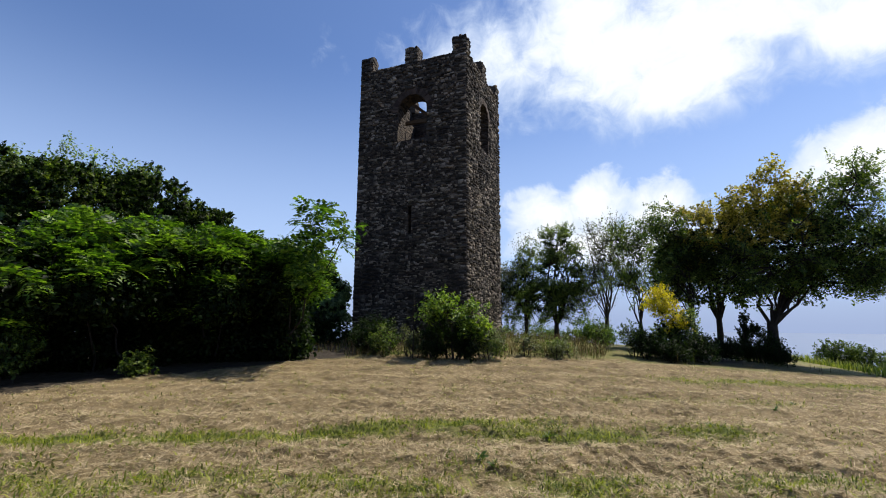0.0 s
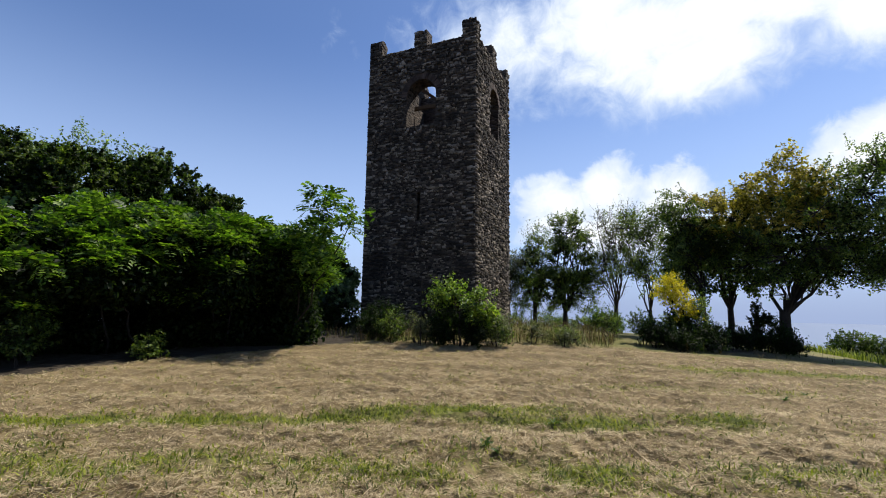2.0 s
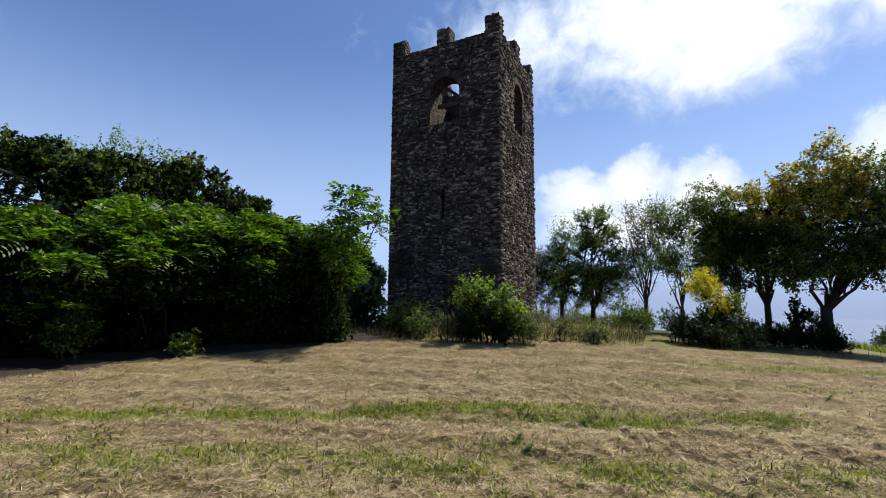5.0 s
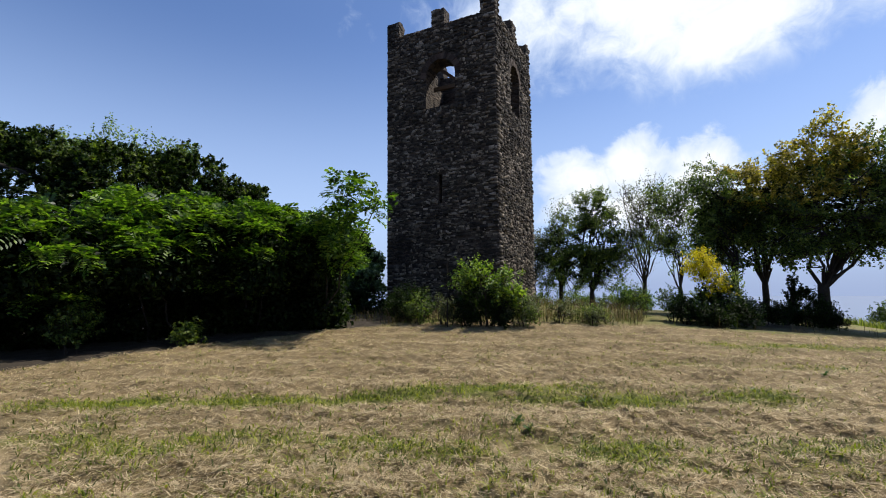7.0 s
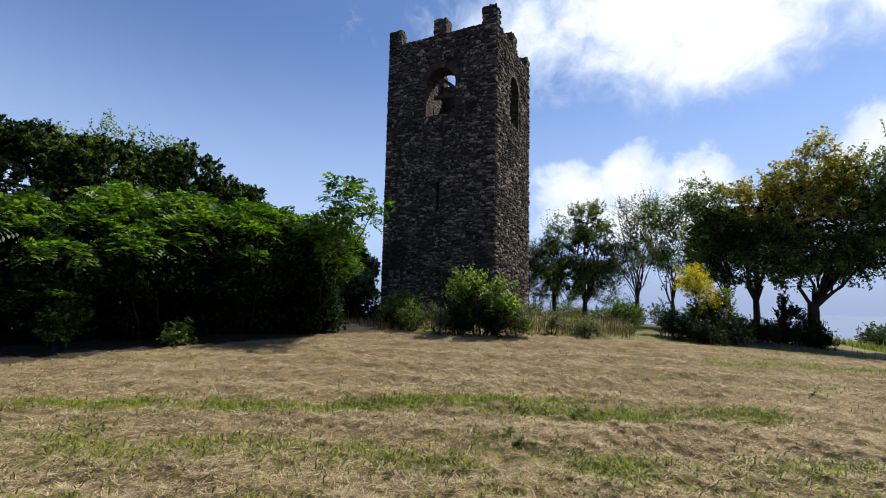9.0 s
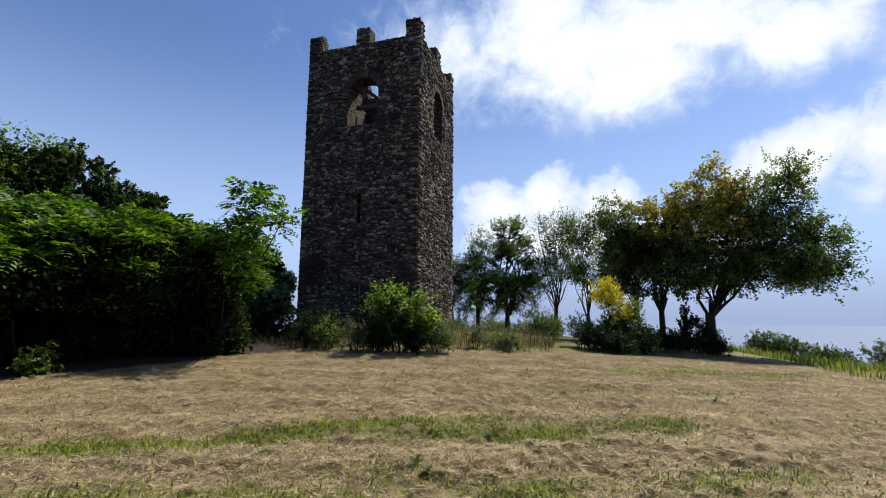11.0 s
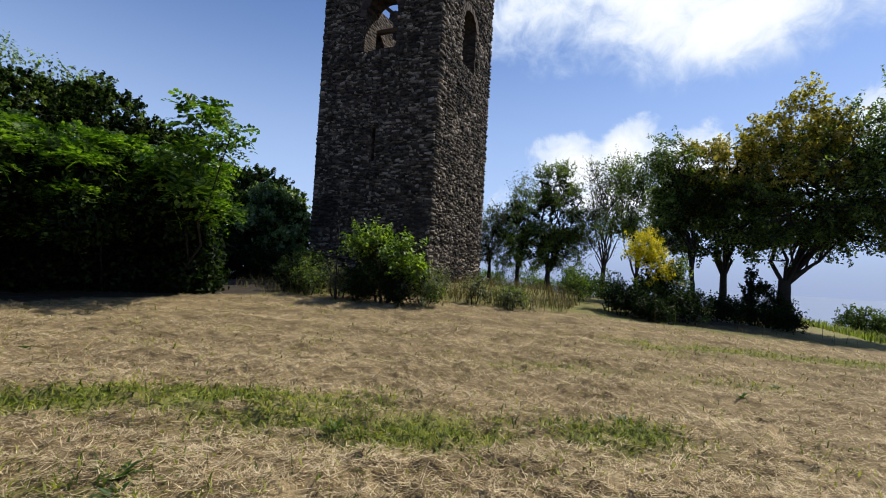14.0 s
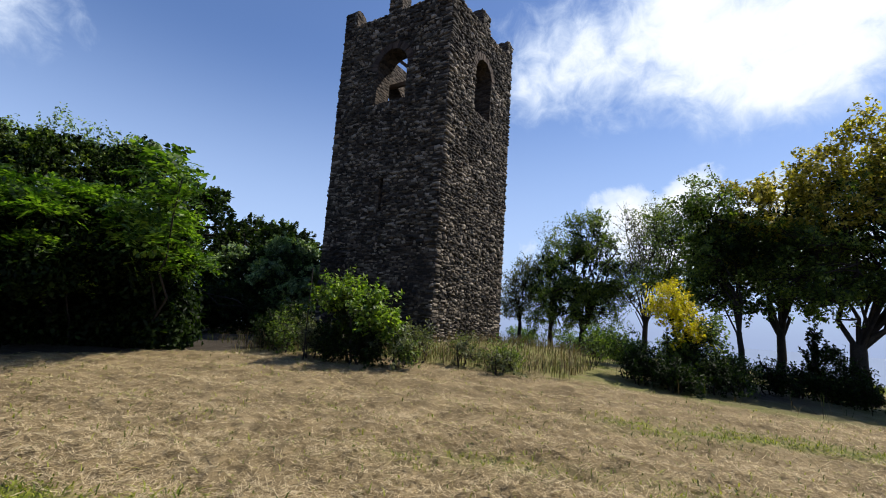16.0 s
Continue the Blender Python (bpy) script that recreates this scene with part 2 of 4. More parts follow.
def relief(x, y):
    """Lumps of raked hay, drawn out along the windrows."""
    near = np.clip(1 - np.hypot(x - 1, y - 6) / 30, 0, 1)
    u, v = 0.9 * x + 0.43 * y, -0.43 * x + 0.9 * y
    lumps = np.array([0.05 * noise.noise((a * 0.9, b * 2.0, 0)) + 0.06 * noise.noise((a * 2.4, b * 5.0, 3)) + 0.06 * noise.noise((a * 6.0, b * 10.0, 6)) + 0.05 * noise.noise((a * 11.0, b * 15.0, 11)) for a, b in zip(u, v)])
    return near * (lumps + 0.035 * np.sin(v * 4.3 + 0.8 * np.sin(u)))


def ground_z(x, y):
    """Height of the hilltop meadow, falling away towards the far plain."""
    x, y = np.asarray(x, float), np.asarray(y, float)
    z = 0.38 - 0.025 * np.clip(x, -12, 9) + 0.75 * np.exp(-((x + 4) ** 2 + (y - 22) ** 2) / 100)
    r = np.hypot(x + 2, y - 12)
    fall = np.clip(r - 24, 0, None)
    side = np.clip((x - 9) / 8, 0, 1) * np.clip((y - 18) / 10, 0, 1)
    return z - 0.0028 * np.minimum(fall, 150) ** 2 - 0.25 * np.clip(fall - 150, 0, 60) - 1.5 * side


def tubes(paths, sides=6):
    """Tapered tubes: each path is (points (n, 3), radii (n,)). Gives verts, quads."""
    vs, fs, base = [], [], 0
    for pts, rad in paths:
        pts = np.asarray(pts, float)
        n = len(pts)
        tan = unit(np.gradient(pts, axis=0))
        ref = np.where(np.abs(tan[:, 2:3]) > 0.9, np.array([[1.0, 0, 0]]), np.array([[0, 0, 1.0]]))
        a = unit(np.cross(tan, ref))
        b = np.cross(tan, a)
        ang = np.linspace(0, 2 * np.pi, sides, endpoint=False)
        ring = pts[:, None] + np.asarray(rad)[:, None, None] * (np.cos(ang)[None, :, None] * a[:, None] + np.sin(ang)[None, :, None] * b[:, None])
        vs.append(ring.reshape(-1, 3))
        i, j = np.meshgrid(np.arange(n - 1), np.arange(sides), indexing="ij")
        q = np.stack([i * sides + j, i * sides + (j + 1) % sides, (i + 1) * sides + (j + 1) % sides, (i + 1) * sides + j], -1).reshape(-1, 4)
        fs.append(q + base)
        base += n * sides
    return np.concatenate(vs), np.concatenate(fs)


def wander(rng, a, b, n=6, amount=0.12):
    """A slightly crooked line of points from a to b."""
    a, b = np.asarray(a, float), np.asarray(b, float)
    s = np.linspace(0, 1, n)[:, None]
    off = rng.normal(0, amount, (n, 3)) * np.linalg.norm(b - a) * (s * (1 - s) * 4) * 0.5
    return a + (b - a) * s + off


def leaf_quads(rng, pts, outward, length, width, droop=0.3):
    """A folded, pointed leaf of two triangles at each point. Gives verts, faces."""
    n = len(pts)
    nor = unit(outward * 0.5 + np.array([0, 0, 0.5]) + rng.normal(0, 0.55, (n, 3)))
    along = unit(np.cross(nor, rng.normal(0, 1, (n, 3))) + np.array([0, 0, -droop]))
    side = unit(np.cross(along, nor))
    L = (length * rng.uniform(0.6, 1.25, n))[:, None]
    W = (width * rng.uniform(0.6, 1.25, n))[:, None]
    base, tip = pts - along * L * 0.5, pts + along * L * 0.5
    lift = nor * W * 0.25
    v = np.stack([base, pts + side * W * 0.5 + lift, tip, pts - side * W * 0.5 + lift], 1).reshape(-1, 3)
    k = np.arange(n)[:, None] * 4
    f = np.concatenate([k + np.array([[0, 1, 2]]), k + np.array([[0, 2, 3]])])
    return v, f


def shell_points(rng, blobs, n, inner=0.72, outer=1.05, low=-0.75):
    """Points spread over the outside of a heap of ellipsoids (centre, radii), and the way outwards there."""
    c = np.array([b[0] for b in blobs], float)
    r = np.array([b[1] for b in blobs], float)
    area = (r[:, 0] * r[:, 1] + r[:, 1] * r[:, 2] + r[:, 0] * r[:, 2])
    got, out = [], []
    total = 0
    while total < n:
        k = rng.choice(len(blobs), 4 * n, p=area / area.sum())
        d = unit(rng.normal(0, 1, (4 * n, 3)))
        p = c[k] + d * r[k] * rng.uniform(inner, outer, (4 * n, 1))
        ok = d[:, 2] > low
        for i in range(len(blobs)):
            inside = (((p - c[i]) / r[i]) ** 2).sum(1) < min(inner, 0.7) ** 2
            ok &= ~(inside & (k != i))
        got.append(p[ok])
        out.append(unit(d / r[k])[ok])
        total += ok.sum()
    return np.concatenate(got)[:n], np.concatenate(out)[:n]


def clustered(rng, centres, ways, per, spread):
    """Leaves in small clumps round each centre."""
    n = len(centres)
    size = rng.uniform(0.6, 1.4, (n, 1, 1)) * spread
    p = centres[:, None] + rng.normal(0, 0.55, (n, per, 3)) * size * np.array([1, 1, 0.7])
    return p.reshape(-1, 3), np.repeat(ways, per, 0)


def shoots(rng, starts, ways, per, length, rise=0.45, spread=0.085):
    """Leaves strung along straggling shoots that grow out and up from each start. Gives leaf points, ways and the shoots' tips."""
    n = len(starts)
    d = unit(ways * 0.75 + np.array([0, 0, rise]) + rng.normal(0, 0.42, (n, 3)))
    L = length * rng.uniform(0.45, 1.35, (n, 1))
    s = rng.uniform(0, 1, (n, per, 1))
    p = starts[:, None] + d[:, None] * L[:, None] * s + rng.normal(0, 1, (n, per, 3)) * spread * (1.25 - 0.7 * s)
    p[:, :, 2] -= 0.12 * (L * s[:, :, 0]) ** 2
    return p.reshape(-1, 3), np.repeat(d, per, 0), starts + d * L


def fronds(rng, centres, ways, length, pairs, leaf, width):
    """Feathered leaves: a drooping stalk with paired leaflets, at each centre."""
    n = len(centres)
    flat = ways.copy()
    flat[:, 2] *= 0.4
    d = unit(flat + rng.normal(0, 0.55, (n, 3)) + np.array([0, 0, 0.25]))
    side = unit(np.cross(d, np.array([0, 0, 1.0]) + rng.normal(0, 0.25, (n, 3))))
    up = np.cross(side, d)
    L = length * rng.uniform(0.6, 1.3, (n, 1))
    vs = []
    for i in range(pairs):
        s = (i + 0.6) / pairs
        at = centres + d * L * s + np.array([0, 0, -1.0]) * L * 0.35 * s * s
        w = leaf * (0.75 + 0.5 * math.sin(math.pi * s)) * rng.uniform(0.8, 1.2, (n, 1))
        for sg in (-1, 1):
            ax = unit(side * sg + d * 0.35 + rng.normal(0, 0.12, (n, 3)) - np.array([0, 0, 0.2]))
            cr = unit(np.cross(ax, up)) * width * rng.uniform(0.8, 1.2, (n, 1))
            vs.append(np.stack([at, at + ax * w * 0.5 + cr * 0.5 + up * width * 0.15, at + ax * w, at + ax * w * 0.5 - cr * 0.5 + up * width * 0.15], 1))
    v = np.concatenate(vs).reshape(-1, 3)
    k = np.arange(len(v) // 4)[:, None] * 4
    return v, np.concatenate([k + np.array([[0, 1, 2]]), k + np.array([[0, 2, 3]])])


def lumps(blobs, n, size, seed):
    """Smaller heaps of leaves that break up the outline of a crown."""
    rng = np.random.default_rng(seed)
    out = []
    for k in range(n):
        b, r = blobs[k % len(blobs)]
        d = unit(rng.normal(0, 1, 3) + np.array([0.2, -0.3, 0.5]))
        s = size * rng.uniform(0.6, 1.25)
        out.append((tuple(np.array(b) + d * np.array(r) * (1 - 0.55 * s)), tuple(max(0.35, float(q) * s) for q in r)))
    return out


def merged(*pairs):
    vs, fs, base = [], [], 0
    for v, f in pairs:
        vs.append(v)
        fs.append(f + base)
        base += len(v)
    return np.concatenate(vs), np.concatenate(fs)


def tree(name, label, category, foot, fork, blobs, leaf_mat, clumps, per, spread, leaf, seed, trunk_r=0.2, limbs=10, group="", twigs=200, extra=None, stems=None, rise=0.45, inner=0.3, limb=0.45, low=-0.85, hub=0):
    """A tree or shrub: tapered trunk, crooked limbs and twigs, and a crown of clumped leaves."""
    rng = np.random.default_rng(seed)
    foot = np.array([foot[0], foot[1], float(ground_z(foot[0], foot[1])) - 0.08])
    top = empty(name, label, category, foot, group)
    forkp = np.array([foot[0] + fork[0], foot[1] + fork[1], foot[2] + fork[2]])
    if hub:
        hubs, ways = shell_points(rng, blobs, clumps // hub, inner, 0.98, low)
        centres, ways = np.repeat(hubs, hub, 0), np.repeat(ways, hub, 0)
        centres = centres + rng.normal(0, 0.36, centres.shape) * spread * np.array([1.15, 1.15, 0.7])
    else:
        centres, ways = shell_points(rng, blobs, clumps, inner, 0.98, low)
    order = rng.permutation(len(centres))
    centres, ways = centres[order], ways[order]
    wood = []
    if stems:
        for sx, sy in stems:
            base = foot + np.array([sx * 0.35, sy * 0.35, 0])
            wood.append((wander(rng, base, forkp + np.array([sx, sy, rng.uniform(-0.2, 0.3)]), 6, 0.06), np.linspace(trunk_r, trunk_r * 0.5, 6)))
    else:
        line = wander(rng, foot, forkp, 7, 0.018)
        rad = np.linspace(trunk_r, trunk_r * 0.72, 7)
        rad[0] *= 1.5
        rad[1] *= 1.12
        wood.append((line, rad))
    ends = []
    high = [b for b in blobs if stems or b[0][2] > forkp[2] + 1.6] or blobs
    for i in range(limbs):
        c, r = high[i % len(high)]
        goal = np.array(c) + rng.normal(0, 0.35, 3) * np.array(r) + np.array([0, 0, 0.35 * r[2]])
        line = wander(rng, forkp - np.array([0, 0, rng.uniform(0, 0.25) * fork[2]]), goal, 7, 0.1)
        if not stems:
            s = np.linspace(0, 1, 7)
            line[:, 2] += 0.42 * np.linalg.norm(goal - forkp) * s * (1 - s)
        r0 = trunk_r * rng.uniform(0.6, 1.0) * limb
        wood.append((line, np.linspace(r0, r0 * 0.3, 7)))
        ends.append(line[2:])
    ends = np.concatenate(ends)
    v, f = tubes(wood, 8)
    p, w, tips = shoots(rng, centres, ways, per, spread, rise, spread * 0.13)
    twig_paths = []
    for c, e in zip(centres[:twigs], tips[:twigs]):
        k = ends[np.argmin(((ends - c) ** 2).sum(1))]
        line = np.concatenate([wander(rng, k, c, 4, 0.12), (e * 0.6 + c * 0.4)[None], e[None]])
        twig_paths.append((line, np.linspace(trunk_r * 0.1 + 0.006, 0.003, 6)))
    if twig_paths:
        v, f = merged((v, f), tubes(twig_paths, 4))
    trunk = soup("trunk", v - foot, f, M_BARK, top, smooth_it=True)
    lv, lf = leaf_quads(rng, p, w, leaf, leaf * 0.55)
    soup("crown", lv - foot, lf, leaf_mat, top)
    if extra:
        for nm, mat, pts_blobs, n2, per2, spread2, leaf2 in extra:
            c2, w2 = shell_points(rng, pts_blobs, n2, 0.6, 1.1, -0.5)
            p2, w2, _ = shoots(rng, c2, w2, per2, spread2, rise, spread2 * 0.13)
            lv, lf = leaf_quads(rng, p2, w2, leaf2, leaf2 * 0.6)
            soup(nm, lv - foot, lf, mat, top)
    return top


# ---- ground ----


def green_amount(x, y):
    """How much fresh green shows between the windrows of hay."""
    v = -0.43 * x + 0.9 * y
    u = 0.9 * x + 0.43 * y
    def band(c, w, lo, hi, slope=0.0):
        return np.exp(-((v - c - slope * u - 0.1 * np.sin(u * 1.3)) / w) ** 2) / (1 + np.exp(-(u - lo) * 3)) / (1 + np.exp((u - hi) * 3))
    g = 1.9 * band(5.66, 0.27, -9, 2.9, 0.19) + 0.55 * band(3.75, 0.45, -4, 6) + 1.1 * band(5.55, 0.36, 2.0, 6.2, 0.05) + 0.8 * band(10.9, 0.5, 7.5, 14)
    g = g + 0.35 * band(2.5, 0.3, -5, 5) + 0.35 * band(8.3, 0.3, 4, 9)
    rough = np.array([noise.noise((a * 0.9, b * 2.1, 21)) + 0.6 * noise.noise((a * 3.1, b * 5.2, 27)) for a, b in zip(np.ravel(u), np.ravel(v))]).reshape(np.shape(u))
    return np.clip(g * np.clip(0.85 + 1.4 * rough, 0, 1.3), 0, 1)


def mown(x, y):
    """1 on the mown meadow, 0 in the rough beyond its edge."""
    edge = np.interp(x, [-9.3, -8.4, -7.2, -5, -2.5, -0.9, 1.2, 3.5, 5.6, 9, 14], [7.2, 10.6, 12.7, 14.6, 15.2, 15.6, 16.6, 16.6, 17.4, 19.5, 20])
    return np.where(x < -9.3, 0.0, np.clip((edge - y) / 0.5 + 0.5, 0, 1))


def make_ground():
    nr, na = 300, 420
    rad = np.r_[0, 0.08 * np.arange(1, 201), 16.0 * np.geomspace(1.02, 290, nr - 201)]
    ang = np.linspace(0, 2 * np.pi, na, endpoint=False)
    R, A = np.meshgrid(rad[1:], ang, indexing="ij")
    x, y = np.r_[1.0, (1.0 + R * np.sin(A)).ravel()], np.r_[6.0, (6.0 + R * np.cos(A)).ravel()]
    z = ground_z(x, y)
    z = z + relief(x, y)
    verts = np.c_[x, y, z]
    i, j = np.meshgrid(np.arange(nr - 2), np.arange(na), indexing="ij")
    q = np.stack([1 + i * na + j, 1 + (i + 1) * na + j, 1 + (i + 1) * na + (j + 1) % na, 1 + i * na + (j + 1) % na], -1).reshape(-1, 4)
    fan = np.array([[0, 1 + k, 1 + (k + 1) % na, 1 + (k + 1) % na] for k in range(na)])
    me = bpy.data.meshes.new("ground")
    me.from_pydata(verts.tolist(), [], [tuple(f[:3]) for f in fan.tolist()] + [tuple(f) for f in q[:, ::-1].tolist()])
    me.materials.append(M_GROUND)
    me.shade_smooth()
    g = np.clip(green_amount(x, y) + (1 - mown(x, y)) * 0.75, 0, 1)
    g = np.clip(g * np.array([0.75 + 0.8 * noise.noise((a * 1.7, b * 1.7, 9)) for a, b in zip(x, y)]), 0, 1)
    me.attributes.new("green", "FLOAT", "POINT").data.foreach_set("value", g.astype(np.float32))
    # Dark litter under thicket and trees, with their ground shade put into its colour.
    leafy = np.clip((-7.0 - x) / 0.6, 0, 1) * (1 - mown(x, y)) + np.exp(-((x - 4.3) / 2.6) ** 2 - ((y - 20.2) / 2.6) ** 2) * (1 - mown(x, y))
    me.attributes.new("litter_shade", "FLOAT", "POINT").data.foreach_set("value", np.clip(leafy, 0, 1).astype(np.float32))
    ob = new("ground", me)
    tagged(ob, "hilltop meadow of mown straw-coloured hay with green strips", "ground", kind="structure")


make_ground()
sea = bmesh.new()
bmesh.ops.create_circle(sea, cap_ends=True, segments=96, radius=4700)
bmesh.ops.translate(sea, verts=sea.verts, vec=(0, 0, -60))
tagged(mesh_object("water", sea, M_SEA), "pale blue sea far below the hill, haze put into its colour", "water", kind="structure")


# ---- tower ----
TX0, TX1, TY0, TY1 = -11.3, -5.3, 19.1, 24.9
WALL, TOP, MERLON_Z = 0.85, 15.32, 16.15
BASE = 0.3
WALK, PARAPET = 14.1, 0.45
SILL, SPRING = 11.1, 12.7


def column_wall(bm, u0, u1, holes, place, z0, z1, thick):
    """A wall from u0 to u1 with arched or straight holes (centre, half width, sill, spring, arched); place(u, d, z) gives a point."""
    cuts = {u0, u1}
    for c, h, s, sp, arch in holes:
        cuts |= {round(c + h * k, 4) for k in (np.cos(np.linspace(0, np.pi, 15)) if arch else (-1, 1))}
    cuts = sorted(cuts)
    made = {}

    def vert(u, d, z):
        key = (round(u, 4), d, round(z, 4))
        if key not in made:
            made[key] = bm.verts.new(place(u, d, z))
        return made[key]

    for a, b in zip(cuts, cuts[1:]):
        mid = (a + b) / 2
        blocks, floor_a, floor_b = [], z0, z0
        for c, h, s, sp, arch in sorted(holes, key=lambda q: q[2]):
            if abs(mid - c) < h:
                blocks.append(((floor_a, floor_b), (s, s)))
                floor_a, floor_b = [sp + (math.sqrt(max(0, h * h - (u - c) ** 2)) if arch else 0) for u in (a, b)]
        blocks.append(((floor_a, floor_b), (z1, z1)))
        for (la, lb), (ha, hb) in blocks:
            vs = [vert(u, d, z) for d in (0, thick) for u, z in ((a, la), (b, lb), (b, hb), (a, ha))]
            for f in ((0, 1, 2, 3), (7, 6, 5, 4), (0, 4, 5, 1), (2, 6, 7, 3)):
                bm.faces.new([vs[k] for k in f])
    for u, lo, hi in [(u0, z0, z1), (u1, z0, z1)] + [(c + k * h, s, sp) for c, h, s, sp, arch in holes for k in (-1, 1)]:
        u = min(cuts, key=lambda q: abs(q - u))
        bm.faces.new([vert(u, 0, lo), vert(u, thick, lo), vert(u, thick, hi), vert(u, 0, hi)])


def make_tower():
    rng = np.random.default_rng(11)
    tower = empty("stone_tower", "tall square ruined tower of dark rubble stone with merlons", "tower", (-8.3, 22, 1.0))
    off = Vector((-8.3, 22, 1.0))
    fx, fy = -8.2, 22.05
    slit = (-8.24, 0.09, 6.25, 7.67, False)
    sides = {
        "front": (TX0, TX1, [(fx, 0.81, SILL, SPRING, True), slit], lambda u, d, z: Vector((u, TY0 + d, z)) - off),
        "back": (TX0, TX1, [(fx, 0.81, SILL, SPRING, True)], lambda u, d, z: Vector((u, TY1 - d, z)) - off),
        "right": (TY0 + WALL, TY1 - WALL, [(fy, 0.75, SILL, SPRING + 0.3, True)], lambda u, d, z: Vector((TX1 - d, u, z)) - off),
        "left": (TY0 + WALL, TY1 - WALL, [(fy, 0.75, SILL, SPRING + 0.3, True)], lambda u, d, z: Vector((TX0 + d, u, z)) - off),
    }
    for nm, (u0, u1, holes, place) in sides.items():
        bm = bmesh.new()
        column_wall(bm, u0, u1, holes, place, BASE, WALK, WALL)
        bmesh.ops.recalc_face_normals(bm, faces=bm.faces)
        part("wall", bm, M_RUBBLE if nm in ("front", "right") else M_INNER, tower)
        bm = bmesh.new()
        along = 0 if nm in ("front", "back") else WALL - PARAPET
        column_wall(bm, u0 - along, u1 + along, [], place, WALK, TOP, PARAPET)
        bmesh.ops.recalc_face_normals(bm, faces=bm.faces)
        part("parapet", bm, M_RUBBLE if nm in ("front", "right") else M_INNER, tower)
    # merlons
    spots = [(x, y) for x in (TX0 + 0.36, fx - 0.09, TX1 - 0.35) for y in (TY0 + 0.28, TY1 - 0.28)] + [(x, 22.0) for x in (TX0 + 0.28, TX1 - 0.28)]
    for x, y in spots:
        bm = bmesh.new()
        bmesh.ops.create_cube(bm, size=1)
        wide = (0.71, 0.55) if abs(y - 22.0) > 1 else (0.55, 0.74)
        bmesh.ops.scale(bm, verts=bm.verts, vec=(wide[0], wide[1], MERLON_Z - TOP + 0.02))
        bmesh.ops.subdivide_edges(bm, edges=bm.edges, cuts=3, use_grid_fill=True)
        for v in bm.verts:
            v.co += Vector(rng.normal(0, 0.016, 3))
            if v.co.z > 0.3:
                v.co.z += rng.normal(0, 0.016)
        bmesh.ops.translate(bm, verts=bm.verts, vec=Vector((x, y, (TOP + MERLON_Z) / 2)) - off)
        part("merlon", bm, M_RUBBLE, tower)
    # rubble facing
    def blocked(face, a, b, z0, z1):
        for c, h, s, sp, arch in sides[face][2]:
            if arch:
                if b > c - h - 0.02 and a < c + h + 0.02 and z1 > s and z0 < sp:
                    return True
                uu = max(a, min(c, b))
                if z1 > sp and math.hypot(uu - c, max(0, z0 - sp)) < h + 0.3 and z0 < sp + h + 0.3:
                    return True
            elif b > c - h and a < c + h and z1 > s and z0 < sp:
                return True
        return False
    stones = []
    for face, a0, a1 in (("front", TX0, TX1), ("right", TY0, TY1)):
        z = BASE + 0.2
        while z < TOP - 0.02:
            h = min(rng.choice([0.07, 0.09, 0.115, 0.145, 0.18], p=[0.22, 0.3, 0.26, 0.16, 0.06]), TOP - z)
            u = a0
            first = True
            while u < a1 - 0.02:
                w = float(np.clip(rng.lognormal(-1.85, 0.42), 0.07, 0.42))
                if first or a1 - u < 0.5:
                    w = rng.uniform(0.22, 0.42)
                first = False
                if a1 - (u + w) < 0.1:
                    w = a1 - u
                zz = z + rng.normal(0, 0.05) * (1 < z < TOP - 0.2)
                if not blocked(face, u, u + w, zz, zz + h):
                    stones.append((face, u, u + w, zz, zz + h))
                u += w
            z += h
    for face, spans in (("front", [(TX0, TX0 + 0.7), (-8.64, -7.94), (TX1 - 0.7, TX1)]), ("right", [(TY0, TY0 + 0.55), (21.64, 22.36), (TY1 - 0.55, TY1)])):
        for a0, a1 in spans:
            z = TOP + 0.01
            while z < MERLON_Z - 0.06:
                h = min(rng.uniform(0.09, 0.17), MERLON_Z - z)
                u = a0
                while u < a1 - 0.02:
                    w = rng.uniform(0.14, 0.34)
                    if a1 - (u + w) < 0.1:
                        w = a1 - u
                    stones.append((face, u, u + w, z, z + h))
                    u += w
                z += h
    V, Fc = [], []
    singles = []
    for face, a, b, z0, z1 in stones:
        gap = rng.uniform(0.006, 0.018)
        a2, b2, l, hgt = a + gap, b - gap, z0 + gap, z1 - gap
        if b2 - a2 < 0.03 or hgt - l < 0.03:
            continue
        near = (face == "right" and a < TY0 + 3.2 and 2.0 < z0 < 4.2) or (face == "front" and b > TX1 - 2.2 and 3.0 < z0 < 4.6)
        if near and rng.uniform() < 0.9 and len(singles) < 300:
            singles.append((face, a2, b2, l, hgt))
            continue
        jw, jh = (b2 - a2) * 0.24, (hgt - l) * 0.36
        c = np.array([[a2, l], [b2, l], [b2, hgt], [a2, hgt]]) + np.c_[rng.uniform(-jw, jw, 4), rng.uniform(-jh, jh, 4)]
        if a == TX0 or face == "right" and a == TY0:
            c[[0, 3], 0] = a
        if b == (TX1 if face == "front" else TY1):
            c[[1, 2], 0] = b
        mid = c.mean(0)
        proud = rng.uniform(0.02, 0.11)
        inn = mid + (c - mid) * rng.uniform(0.62, 0.85, (4, 1))
        pts = [(*q, -0.03) for q in c] + [(*q, 0.45 * proud) for q in mid + (c - mid) * 0.97] + [(*q, proud * rng.uniform(0.75, 1.1)) for q in inn]
        place = sides[face][3]
        k = len(V)
        V += [tuple(place(q[0], -q[2], q[1])) for q in pts]
